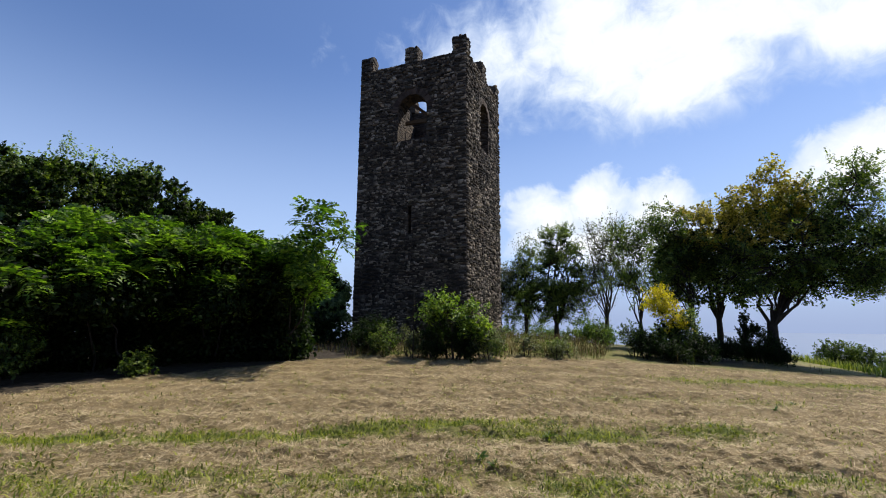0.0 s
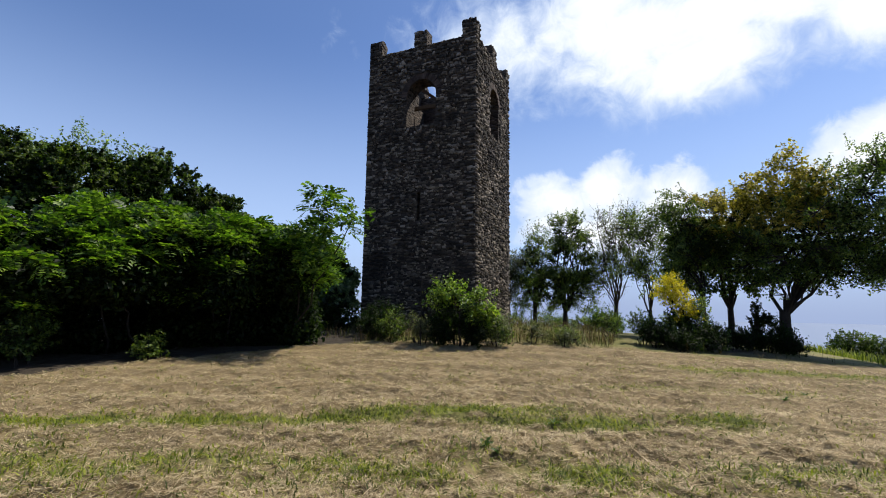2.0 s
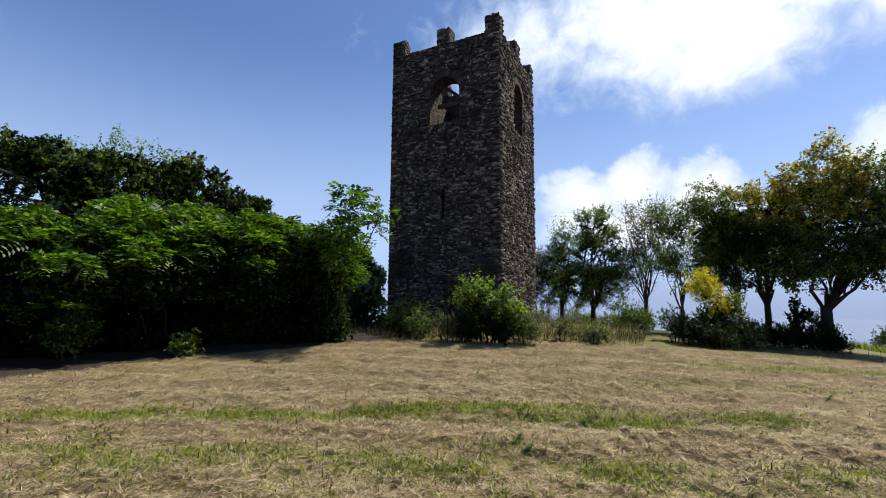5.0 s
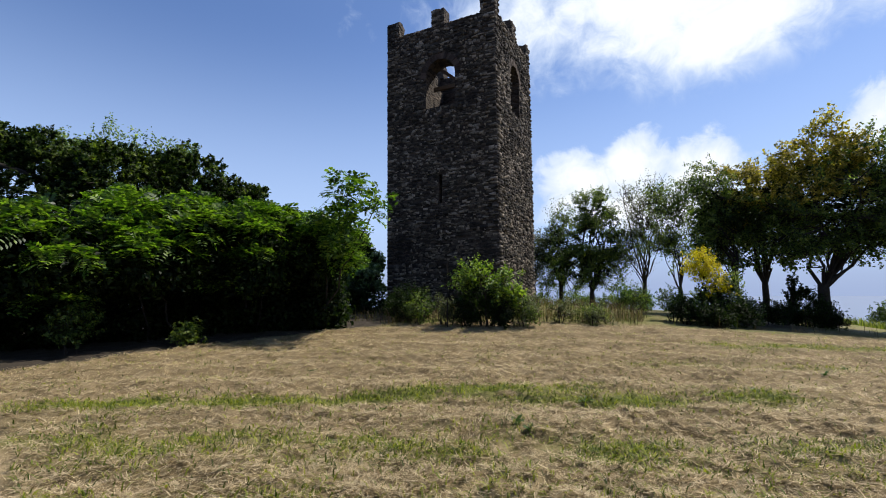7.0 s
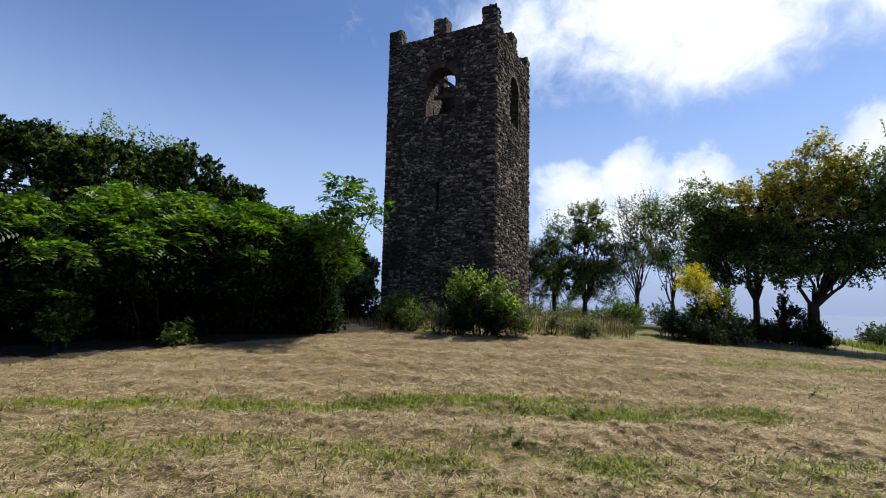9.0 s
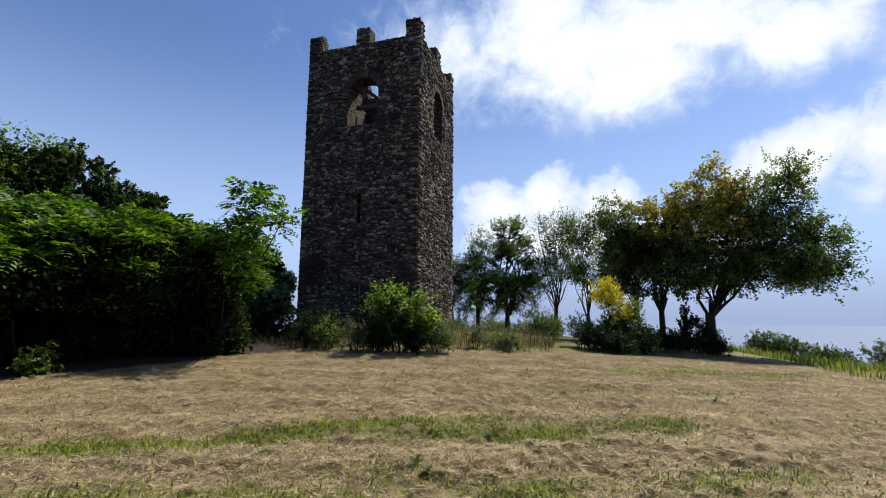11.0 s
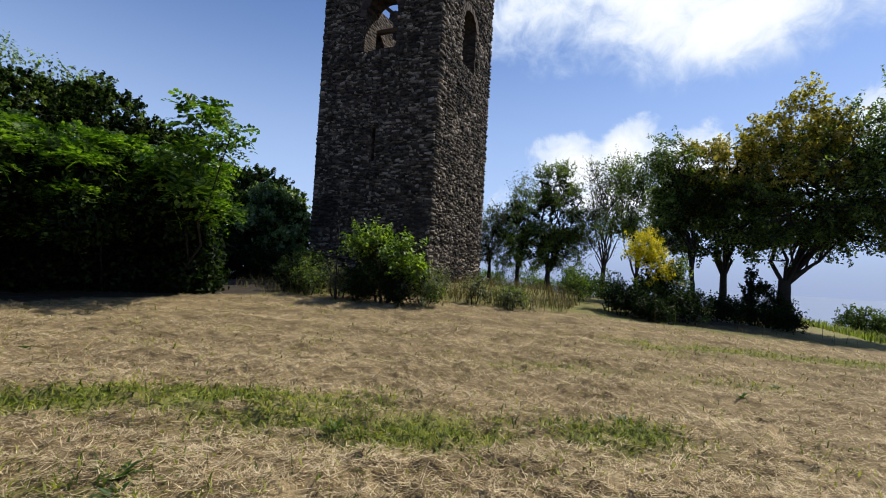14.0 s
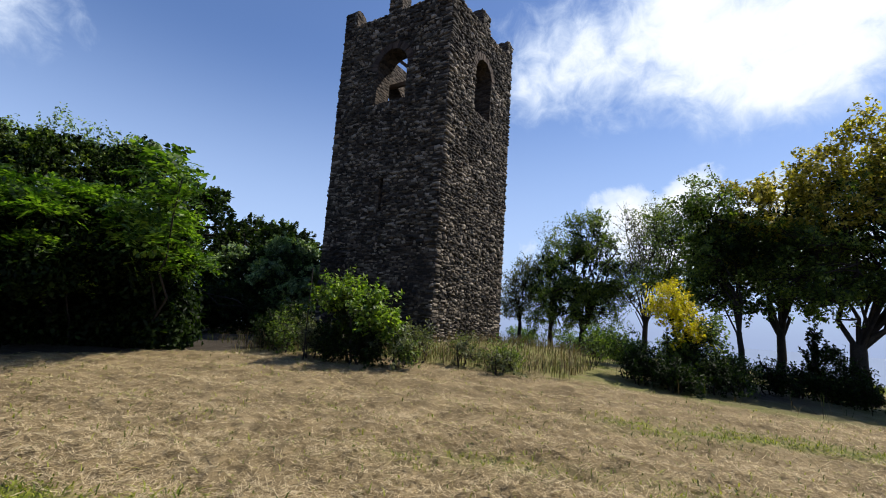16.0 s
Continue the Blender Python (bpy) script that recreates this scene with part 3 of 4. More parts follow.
        for i in range(4):
            j = (i + 1) % 4
            Fc += [(k + i, k + j, k + 4 + j, k + 4 + i), (k + 4 + i, k + 4 + j, k + 8 + j, k + 8 + i)]
        Fc.append((k + 8, k + 9, k + 10, k + 11))
    fac = np.array(Fc)
    masonry = soup("masonry", np.array(V), fac, M_STONE, tower, "irregular coursed rubble stones in dark mortar")
    masonry["kind"] = "stuff"
    return tower, off, singles, sides


tower, tower_off, tower_singles, tower_sides = make_tower()


def arch_bricks(face, c, h, spring):
    """A ring of thin bricks round the head of an arched opening."""
    place = tower_sides[face][3]
    n = 19
    for i in range(n):
        a0, a1 = math.pi * (i + 0.06) / n, math.pi * (i + 0.94) / n
        bm = bmesh.new()
        ring = [(h, a0), (h + 0.3, a0), (h + 0.3, a1), (h, a1)]
        low = [bm.verts.new(place(c - math.cos(a) * r, 0.25, spring + math.sin(a) * r)) for r, a in ring]
        high = [bm.verts.new(place(c - math.cos(a) * r, -0.02 - 0.012 * (i % 3), spring + math.sin(a) * r)) for r, a in ring]
        bm.faces.new(high)
        bm.faces.new(low[::-1])
        for k in range(4):
            bm.faces.new((low[k], low[(k + 1) % 4], high[(k + 1) % 4], high[k]))
        bmesh.ops.recalc_face_normals(bm, faces=bm.faces)
        part("brick", bm, M_BRICK, tower)


arch_bricks("front", -8.2, 0.815, SPRING)
arch_bricks("right", 22.05, 0.755, SPRING + 0.3)


def beam(a, b, size, label):
    rng = np.random.default_rng(5)
    a, b = Vector(a), Vector(b)
    bm = bmesh.new()
    bmesh.ops.create_cube(bm, size=1)
    bmesh.ops.scale(bm, verts=bm.verts, vec=(size, size, (b - a).length))
    bmesh.ops.subdivide_edges(bm, edges=[e for e in bm.edges if abs(e.verts[0].co.z - e.verts[1].co.z) > 0.5], cuts=7)
    for v in bm.verts:
        v.co += Vector((*rng.normal(0, 0.012, 2), 0))
    bm.transform(Matrix.Translation((a + b) / 2 - tower_off) @ (b - a).to_track_quat("Z", "X").to_matrix().to_4x4())
    part("beam", bm, M_TIMBER, tower, label)


beam((-10.45, 20.6, 12.78), (-6.15, 20.6, 12.7), 0.17, "weathered horizontal timber beam")
beam((-10.45, 21.5, 15.25), (-6.9, 21.5, 12.2), 0.15, "weathered leaning timber beam")
beam((-10.45, 22.6, 11.6), (-6.15, 22.3, 11.5), 0.17, "weathered horizontal timber beam")

# ---- trees behind the meadow ----
T = "trees beside the tower"
# inner_foliage leaves are near-black, painting the shade inside each crown.
tree("tree", "broad dark green deciduous tree with a thick trunk", "tree", (6.95, 22.8), (0.0, 0.0, 1.75),
     [((7.8, 22.9, 5.5), (1.7, 1.6, 1.6)), ((9.7, 22.9, 5.4), (1.35, 1.3, 1.4)), ((10.3, 22.8, 7.5), (0.65, 0.8, 0.95)), ((8.9, 22.9, 6.9), (1.0, 1.0, 1.0)), ((10.6, 22.7, 4.1), (1.3, 0.9, 0.65)), ((8.7, 22.8, 3.8), (1.7, 1.2, 0.75)), ((6.4, 22.8, 4.4), (1.2, 1.2, 1.3)), ((11.4, 22.8, 4.9), (0.7, 0.8, 0.8)), ((6.0, 22.6, 3.3), (0.8, 0.8, 0.5))],
     M_LEAF_OLIVE, 1500, 30, 0.75, 0.115, 21, 0.26, 15, T, 700, limb=0.3, hub=13, inner=0.5,
     extra=[("yellowing_foliage", M_LEAF_YELLOW, [((7.3, 22.4, 7.7), (0.5, 0.6, 1.05)), ((6.3, 22.5, 7.0), (0.55, 0.6, 0.85)), ((7.1, 22.4, 5.9), (1.2, 1.0, 1.1)), ((8.0, 22.5, 7.1), (0.5, 0.6, 0.8))], 480, 20, 0.5, 0.14),
            ("outer_foliage", M_LEAF_OLIVE, [((10.3, 22.8, 7.2), (0.7, 0.8, 0.95)), ((9.6, 22.8, 6.1), (1.1, 1.0, 0.9)), ((11.2, 22.8, 5.3), (0.7, 0.8, 0.8)), ((8.8, 22.8, 7.4), (0.6, 0.7, 0.6))], 230, 26, 0.55, 0.115),
            # Underside of the crown, its shade painted into the leaf colour.
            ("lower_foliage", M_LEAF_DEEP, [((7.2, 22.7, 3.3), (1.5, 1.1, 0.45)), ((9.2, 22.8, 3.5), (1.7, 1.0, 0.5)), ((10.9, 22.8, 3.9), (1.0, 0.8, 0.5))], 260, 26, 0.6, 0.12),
            ("inner_foliage", M_LEAF_SHADE, [((8.2, 23.1, 5.1), (1.7, 1.3, 1.4)), ((9.9, 23.0, 4.9), (1.2, 1.1, 1.1)), ((6.8, 23.1, 5.4), (1.1, 1.1, 1.5)), ((7.6, 23.0, 3.8), (1.4, 1.0, 0.7))], 170, 26, 0.65, 0.15)])
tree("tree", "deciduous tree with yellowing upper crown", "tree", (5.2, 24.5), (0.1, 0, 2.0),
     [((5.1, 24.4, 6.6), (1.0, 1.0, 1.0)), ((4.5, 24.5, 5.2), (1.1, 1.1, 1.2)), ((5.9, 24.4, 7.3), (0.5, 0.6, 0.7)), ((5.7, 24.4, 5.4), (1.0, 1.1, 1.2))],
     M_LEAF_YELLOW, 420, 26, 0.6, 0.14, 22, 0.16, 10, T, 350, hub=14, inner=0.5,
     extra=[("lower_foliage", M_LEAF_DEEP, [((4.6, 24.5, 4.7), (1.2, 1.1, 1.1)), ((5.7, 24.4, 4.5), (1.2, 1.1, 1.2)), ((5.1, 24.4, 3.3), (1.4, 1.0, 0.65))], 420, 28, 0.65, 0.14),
            ("inner_foliage", M_LEAF_SHADE, [((5.1, 24.7, 4.8), (1.3, 1.0, 1.6))], 110, 28, 0.6, 0.15)])
tree("tree", "slim olive green tree beside the broom bush", "tree", (4.2, 23.4), (-0.1, 0, 1.7),
     [((3.4, 23.4, 6.0), (0.65, 0.7, 0.9)), ((3.6, 23.4, 4.5), (0.75, 0.8, 1.1)), ((3.2, 23.4, 7.0), (0.25, 0.3, 0.5)), ((3.2, 23.5, 3.4), (0.8, 0.8, 0.6))],
     M_LEAF_OLIVE, 460, 26, 0.65, 0.13, 23, 0.11, 9, T, 240, hub=12, inner=0.4,
     extra=[("inner_foliage", M_LEAF_SHADE, [((3.7, 23.7, 4.6), (0.8, 0.7, 1.4))], 130, 26, 0.6, 0.14)])
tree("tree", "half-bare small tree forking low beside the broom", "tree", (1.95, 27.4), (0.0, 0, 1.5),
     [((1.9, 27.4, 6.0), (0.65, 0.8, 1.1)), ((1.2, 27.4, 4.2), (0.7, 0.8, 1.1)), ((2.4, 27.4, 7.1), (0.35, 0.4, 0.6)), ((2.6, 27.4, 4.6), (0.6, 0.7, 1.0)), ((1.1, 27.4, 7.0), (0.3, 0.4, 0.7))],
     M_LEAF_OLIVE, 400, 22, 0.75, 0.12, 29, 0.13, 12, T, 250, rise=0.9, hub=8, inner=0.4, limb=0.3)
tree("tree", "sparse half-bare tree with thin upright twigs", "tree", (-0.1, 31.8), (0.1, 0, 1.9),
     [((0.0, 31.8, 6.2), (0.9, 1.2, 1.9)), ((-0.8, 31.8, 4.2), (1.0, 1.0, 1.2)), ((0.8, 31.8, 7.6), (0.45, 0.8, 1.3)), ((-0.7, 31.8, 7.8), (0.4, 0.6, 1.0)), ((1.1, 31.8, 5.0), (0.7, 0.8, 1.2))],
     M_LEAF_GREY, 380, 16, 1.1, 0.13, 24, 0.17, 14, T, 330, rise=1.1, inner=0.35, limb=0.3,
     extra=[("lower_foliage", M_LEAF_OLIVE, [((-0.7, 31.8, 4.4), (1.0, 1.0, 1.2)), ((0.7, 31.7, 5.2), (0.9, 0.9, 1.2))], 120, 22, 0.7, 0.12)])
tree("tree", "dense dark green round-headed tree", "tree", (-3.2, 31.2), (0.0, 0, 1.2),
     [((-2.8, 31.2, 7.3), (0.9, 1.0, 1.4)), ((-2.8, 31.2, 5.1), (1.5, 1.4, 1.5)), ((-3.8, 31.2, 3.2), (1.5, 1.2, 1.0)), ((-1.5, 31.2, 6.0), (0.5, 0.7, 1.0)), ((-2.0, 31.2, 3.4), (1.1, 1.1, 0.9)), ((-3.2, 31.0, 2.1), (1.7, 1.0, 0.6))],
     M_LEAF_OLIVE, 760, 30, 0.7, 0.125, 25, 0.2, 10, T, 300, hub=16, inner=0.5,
     extra=[("inner_foliage", M_LEAF_SHADE, [((-2.9, 31.5, 4.8), (1.4, 1.2, 1.8)), ((-2.8, 31.4, 6.9), (0.7, 0.8, 1.1)), ((-3.4, 31.4, 3.0), (1.6, 1.0, 0.8))], 200, 26, 0.7, 0.16)])
tree("tree", "dark green tree with pale bare top twigs", "tree", (-5.6, 33.0), (0.0, 0, 1.5),
     [((-5.2, 33.0, 6.5), (0.7, 0.9, 1.3)), ((-5.9, 33.0, 4.9), (1.15, 1.1, 1.3)), ((-6.0, 33.0, 3.0), (1.3, 1.1, 0.9)), ((-5.8, 32.9, 1.9), (1.4, 1.0, 0.6))],
     M_LEAF_OLIVE, 440, 28, 0.7, 0.125, 30, 0.18, 9, T, 220, hub=14, inner=0.5,
     extra=[("top_twig_foliage", M_LEAF_GREY, [((-5.2, 33.0, 7.2), (0.8, 0.9, 1.0))], 60, 12, 1.0, 0.12), ("inner_foliage", M_LEAF_SHADE, [((-5.9, 33.2, 4.4), (1.1, 0.9, 1.8))], 170, 26, 0.65, 0.15)])
tree("tree", "thin pale sparse tree behind the tower corner", "tree", (-7.4, 32.4), (0.0, 0, 1.6),
     [((-7.5, 32.4, 4.1), (0.9, 1.1, 1.5)), ((-7.9, 32.4, 2.9), (0.9, 0.9, 0.9)), ((-7.0, 32.4, 5.2), (0.6, 0.7, 0.9))],
     M_LEAF_GREY, 300, 18, 0.8, 0.13, 26, 0.15, 9, T, 220, rise=0.8)
S = "shrubs at the meadow edge"
tree("broom_bush", "broom bush covered in yellow flowers", "bush", (2.75, 18.7), (0, 0, 0.9),
     [((3.35, 18.8, 1.9), (0.4, 0.4, 0.55)), ((3.2, 18.8, 1.2), (0.5, 0.45, 0.45)), ((2.65, 18.9, 1.45), (0.45, 0.4, 0.45))],
     M_LEAF_OLIVE, 230, 28, 0.42, 0.085, 27, 0.05, 10, S, 200, stems=[(-0.3, 0), (0.2, 0.2), (0.35, -0.15), (0, -0.3)], rise=0.8,
     extra=[("blossom", M_FLOWER, [((2.5, 18.6, 2.85), (0.34, 0.34, 0.34)), ((2.75, 18.6, 2.35), (0.4, 0.4, 0.4)), ((3.0, 18.5, 1.9), (0.26, 0.3, 0.4)), ((2.3, 18.6, 2.55), (0.22, 0.3, 0.28))], 200, 24, 0.36, 0.075),
            ("inner_foliage", M_LEAF_SHADE, [((2.7, 18.9, 1.6), (0.4, 0.3, 0.5)), ((2.6, 18.8, 2.5), (0.2, 0.2, 0.3)), ((2.8, 18.7, 0.9), (0.5, 0.4, 0.35))], 100, 24, 0.35, 0.1)])
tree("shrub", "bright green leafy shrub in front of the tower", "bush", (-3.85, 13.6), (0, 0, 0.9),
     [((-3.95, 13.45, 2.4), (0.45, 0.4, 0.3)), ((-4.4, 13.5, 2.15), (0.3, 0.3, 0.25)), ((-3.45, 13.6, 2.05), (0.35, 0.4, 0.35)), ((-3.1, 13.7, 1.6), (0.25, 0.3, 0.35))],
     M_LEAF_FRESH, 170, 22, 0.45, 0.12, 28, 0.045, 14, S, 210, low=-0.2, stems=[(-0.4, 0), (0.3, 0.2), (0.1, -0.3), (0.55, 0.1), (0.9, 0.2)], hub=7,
     extra=[("inner_foliage", M_LEAF_SHADE, [((-4.2, 13.8, 1.5), (0.6, 0.4, 0.6)), ((-3.4, 13.9, 1.4), (0.6, 0.4, 0.5)), ((-4.1, 13.8, 2.0), (0.4, 0.3, 0.35))], 110, 24, 0.38, 0.12),
            ("outer_foliage", M_LEAF_GREY, [((-2.75, 13.8, 1.3), (0.35, 0.3, 0.5))], 45, 16, 0.4, 0.09)])
# Dark-leaved ones below the trees have that shade put into their leaf colour.
for k, (x, y, h, r, mt) in enumerate([(-4.5, 13.4, 0.8, 0.3, M_LEAF_SHADE), (-3.5, 13.5, 0.8, 0.3, M_LEAF_SHADE), (-2.7, 13.9, 0.8, 0.3, M_LEAF_OLIVE), (-5.1, 13.4, 0.8, 0.3, M_LEAF_GREY), (-6.6, 13.6, 0.7, 0.3, M_LEAF_OLIVE), (-7.4, 13.8, 0.9, 0.35, M_LEAF_SHADE), (-0.8, 15.3, 0.5, 0.25, M_LEAF_GREY), (-5.4, 13.6, 1.1, 0.45, M_LEAF_GREY), (-6.2, 13.4, 1.3, 0.45, M_LEAF_OLIVE), (-6.9, 14.2, 1.4, 0.55, M_LEAF_SHADE), (-8.0, 14.9, 1.2, 0.6, M_LEAF_SHADE), (-4.9, 14.9, 1.2, 0.55, M_LEAF_SHADE), (-2.9, 15.0, 1.1, 0.5, M_LEAF_GREY), (-1.9, 15.4, 0.9, 0.45, M_LEAF_GREY),
                                      (-1.0, 16.0, 0.7, 0.4, M_LEAF_OLIVE), (0.3, 19.6, 1.3, 0.4, M_LEAF_OLIVE), (1.55, 18.3, 1.35, 0.5, M_LEAF_DEEP), (1.95, 17.6, 0.8, 0.4, M_LEAF_SHADE), (2.7, 17.5, 0.7, 0.45, M_LEAF_SHADE), (3.5, 18.3, 0.9, 0.45, M_LEAF_SHADE),
                                      (3.9, 19.6, 1.0, 0.4, M_LEAF_DEEP), (4.7, 20.6, 0.8, 0.4, M_LEAF_SHADE), (5.4, 21.4, 0.8, 0.4, M_LEAF_SHADE), (6.45, 21.9, 1.4, 0.45, M_LEAF_SHADE), (6.6, 21.2, 0.7, 0.5, M_LEAF_SHADE), (5.95, 21.3, 0.6, 0.45, M_LEAF_SHADE)]):
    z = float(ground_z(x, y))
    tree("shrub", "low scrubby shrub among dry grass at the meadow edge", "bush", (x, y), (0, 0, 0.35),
         [((x, y, z + h * 0.5), (r * 0.8, r * 0.8, h * 0.38)), ((x + 0.25, y, z + h * 0.3), (r * 0.8, r * 0.7, h * 0.3))], mt, 150 if mt in (M_LEAF_SHADE, M_LEAF_DEEP) else 42, 18, 0.36, 0.08, 40 + k, 0.025, 6, S, 110, stems=[(-0.2, 0), (0.2, 0.1), (0, -0.2)], rise=0.75)
tree("ivy_stump", "dead trunk wrapped in dark ivy among the trees", "tree", (5.95, 22.9), (0.0, 0, 1.6),
     [((5.95, 22.9, 1.3), (0.3, 0.3, 0.75)), ((5.97, 22.9, 2.1), (0.16, 0.16, 0.5)), ((6.3, 22.8, 1.7), (0.3, 0.3, 0.25))],
     M_LEAF_SHADE, 130, 22, 0.22, 0.1, 34, 0.1, 5, S, 40, rise=0.9)
for k, (x, y, h, r, mt) in enumerate([(-8.6, 35.5, 1.2, 1.1, M_LEAF_BRIGHT), (-5.0, 35.5, 1.0, 1.1, M_LEAF_BRIGHT), (-2.4, 35.0, 0.9, 1.0, M_LEAF_OLIVE), (-0.4, 23.4, 0.9, 0.3, M_LEAF_BRIGHT)]):
    z = float(ground_z(x, y))
    tree("shrub", "bushy green undergrowth below the trees", "bush", (x, y), (0, 0, 0.4), [((x, y, z + h * 0.5), (r, r * 0.8, h * 0.45)), ((x + 0.7, y, z + h * 0.4), (r * 0.9, r * 0.7, h * 0.35))],
         mt, 160, 24, 0.5, 0.11, 120 + k, 0.04, 6, S, 60, stems=[(-0.3, 0), (0.3, 0.1)])

# ---- thicket on the other side ----
H = "thicket beside the meadow"
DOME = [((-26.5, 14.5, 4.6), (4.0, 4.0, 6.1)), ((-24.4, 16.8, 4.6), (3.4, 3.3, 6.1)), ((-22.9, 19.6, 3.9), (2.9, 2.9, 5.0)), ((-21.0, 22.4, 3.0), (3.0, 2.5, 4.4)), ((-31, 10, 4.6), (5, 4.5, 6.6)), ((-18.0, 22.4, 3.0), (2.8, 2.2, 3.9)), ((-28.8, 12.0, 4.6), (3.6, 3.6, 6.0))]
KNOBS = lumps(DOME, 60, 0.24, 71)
# Shade is put into the dark body colour, sunlight into the olive knobs.
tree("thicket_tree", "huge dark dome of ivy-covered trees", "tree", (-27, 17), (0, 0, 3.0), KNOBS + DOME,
     M_LEAF_SHADE, 8500, 32, 0.42, 0.19, 31, 0.5, 14, H, 100, rise=0.25, inner=0.88,
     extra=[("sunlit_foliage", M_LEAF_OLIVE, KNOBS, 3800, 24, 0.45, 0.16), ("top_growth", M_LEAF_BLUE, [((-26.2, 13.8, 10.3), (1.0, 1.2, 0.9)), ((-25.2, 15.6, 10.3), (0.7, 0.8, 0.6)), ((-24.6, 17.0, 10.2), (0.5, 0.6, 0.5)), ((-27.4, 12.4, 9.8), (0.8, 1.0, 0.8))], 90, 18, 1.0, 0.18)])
BLUE = [((-15.9, 20.8, 3.2), (2.1, 1.9, 2.1)), ((-13.9, 19.4, 2.9), (1.6, 1.4, 1.5)), ((-12.7, 18.9, 2.2), (0.9, 0.9, 1.0)), ((-17.6, 19.6, 3.2), (1.9, 1.7, 1.6))]
tree("thicket_tree", "grey-green bushy tree beside the tower", "tree", (-15.5, 20.8), (0, 0, 1.8), lumps(BLUE, 30, 0.36, 72),
     M_LEAF_BLUE, 1700, 24, 0.45, 0.17, 32, 0.2, 10, H, 200, inner=0.7, rise=0.25, low=-0.1,
     extra=[("inner_foliage", M_LEAF_SHADE, BLUE, 650, 26, 0.5, 0.2)])


def feathered(name, label, foot, blobs, n, length, seed, mat, stems, filler, filler_mat, low=0.0, root=None, shade=()):
    """A bush of feathered leaves on thin stems; shade: heaps of dark leaves low down inside, coloured to paint the
    shade there.
    """
    rng = np.random.default_rng(seed)
    foot = np.array([foot[0], foot[1], float(ground_z(*foot)) - 0.05])
    top = empty(name, label, "bush", foot, H)
    crowns = blobs if root else lumps(blobs, 12 * len(blobs), 0.36, seed)
    c, w = shell_points(rng, crowns, n, 0.8, 1.04, low)
    for k in range(stems):
        b, r = blobs[k % len(blobs)]
        goal = np.array(b) + rng.normal(0, 0.4, 3) * np.array(r)
        base = np.array([b[0] - 1.6 + rng.normal(0, 0.4), b[1] + 1.4 + rng.normal(0, 0.4), 0])
        if root:
            base[:2] = root[0] + 0.06 * k, root[1]
        base[2] = ground_z(base[0], base[1]) - 0.05
        v, f = tubes([(wander(rng, base, goal, 7, 0.05), np.linspace(0.04, 0.01, 7))], 6)
        soup("stem", v - foot, f, M_BARK, top, smooth_it=True)
    lv, lf = fronds(rng, c, w, length, 6, length * 0.3, length * 0.15)
    soup("foliage", lv - foot, lf, mat, top)
    # Filler leaves; the thicket bushes give them a shade-dark colour.
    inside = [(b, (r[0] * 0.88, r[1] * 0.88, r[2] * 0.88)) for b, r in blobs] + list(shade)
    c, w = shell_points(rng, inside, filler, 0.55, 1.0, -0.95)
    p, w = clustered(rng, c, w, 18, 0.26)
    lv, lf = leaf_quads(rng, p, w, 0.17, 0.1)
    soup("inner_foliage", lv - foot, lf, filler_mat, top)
    return top


feathered("thicket_bush", "bright green feathery-leaved bush overhanging the hay", (-9.6, 10.4),
          [((-9.7, 9.6, 3.3), (1.6, 1.5, 1.2)), ((-8.8, 10.6, 3.1), (1.15, 1.1, 1.1)), ((-8.0, 11.0, 3.2), (0.6, 0.7, 0.7)), ((-10.6, 8.0, 3.3), (1.6, 1.5, 1.3)), ((-11.4, 10.6, 3.6), (1.6, 1.4, 1.4)), ((-9.0, 8.9, 2.5), (0.8, 0.8, 0.6))],
          3700, 0.4, 51, M_LEAF_BRIGHT, 12, 4200, M_LEAF_SHADE,
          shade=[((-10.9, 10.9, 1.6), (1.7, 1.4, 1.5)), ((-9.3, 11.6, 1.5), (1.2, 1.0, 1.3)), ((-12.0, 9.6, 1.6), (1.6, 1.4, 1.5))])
feathered("thicket_bush", "bright green feathery-leaved bush overhanging the hay", (-12.2, 6.8),
          [((-12.0, 6.8, 3.2), (1.9, 1.7, 1.4)), ((-11.2, 5.0, 2.7), (1.6, 1.5, 1.2)), ((-13.6, 8.6, 3.6), (2.2, 1.9, 1.5)), ((-12.6, 3.6, 2.6), (1.6, 1.5, 1.3)), ((-10.0, 6.6, 2.6), (1.0, 1.0, 0.7)), ((-13.8, 1.6, 2.6), (1.7, 1.7, 1.5))],
          4200, 0.4, 52, M_LEAF_BRIGHT, 12, 4300, M_LEAF_SHADE,
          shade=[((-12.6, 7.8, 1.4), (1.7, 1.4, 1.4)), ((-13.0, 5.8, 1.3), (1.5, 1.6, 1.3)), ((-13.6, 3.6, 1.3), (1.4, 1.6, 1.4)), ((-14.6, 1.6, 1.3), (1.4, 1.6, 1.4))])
feathered("sapling", "slender sapling with feathery bright green leaves", (-9.2, 11.5),
          [((-6.7, 10.0, 4.85), (0.45, 0.4, 0.42)), ((-5.6, 9.9, 4.5), (0.32, 0.3, 0.28)), ((-7.3, 10.3, 3.95), (0.7, 0.6, 0.5)), ((-6.0, 9.9, 4.15), (0.4, 0.3, 0.25)), ((-7.0, 10.1, 3.3), (0.5, 0.5, 0.4))],
          230, 0.48, 53, M_LEAF_BRIGHT, 3, 20, M_LEAF_BRIGHT, -0.6, (-9.2, 11.5))
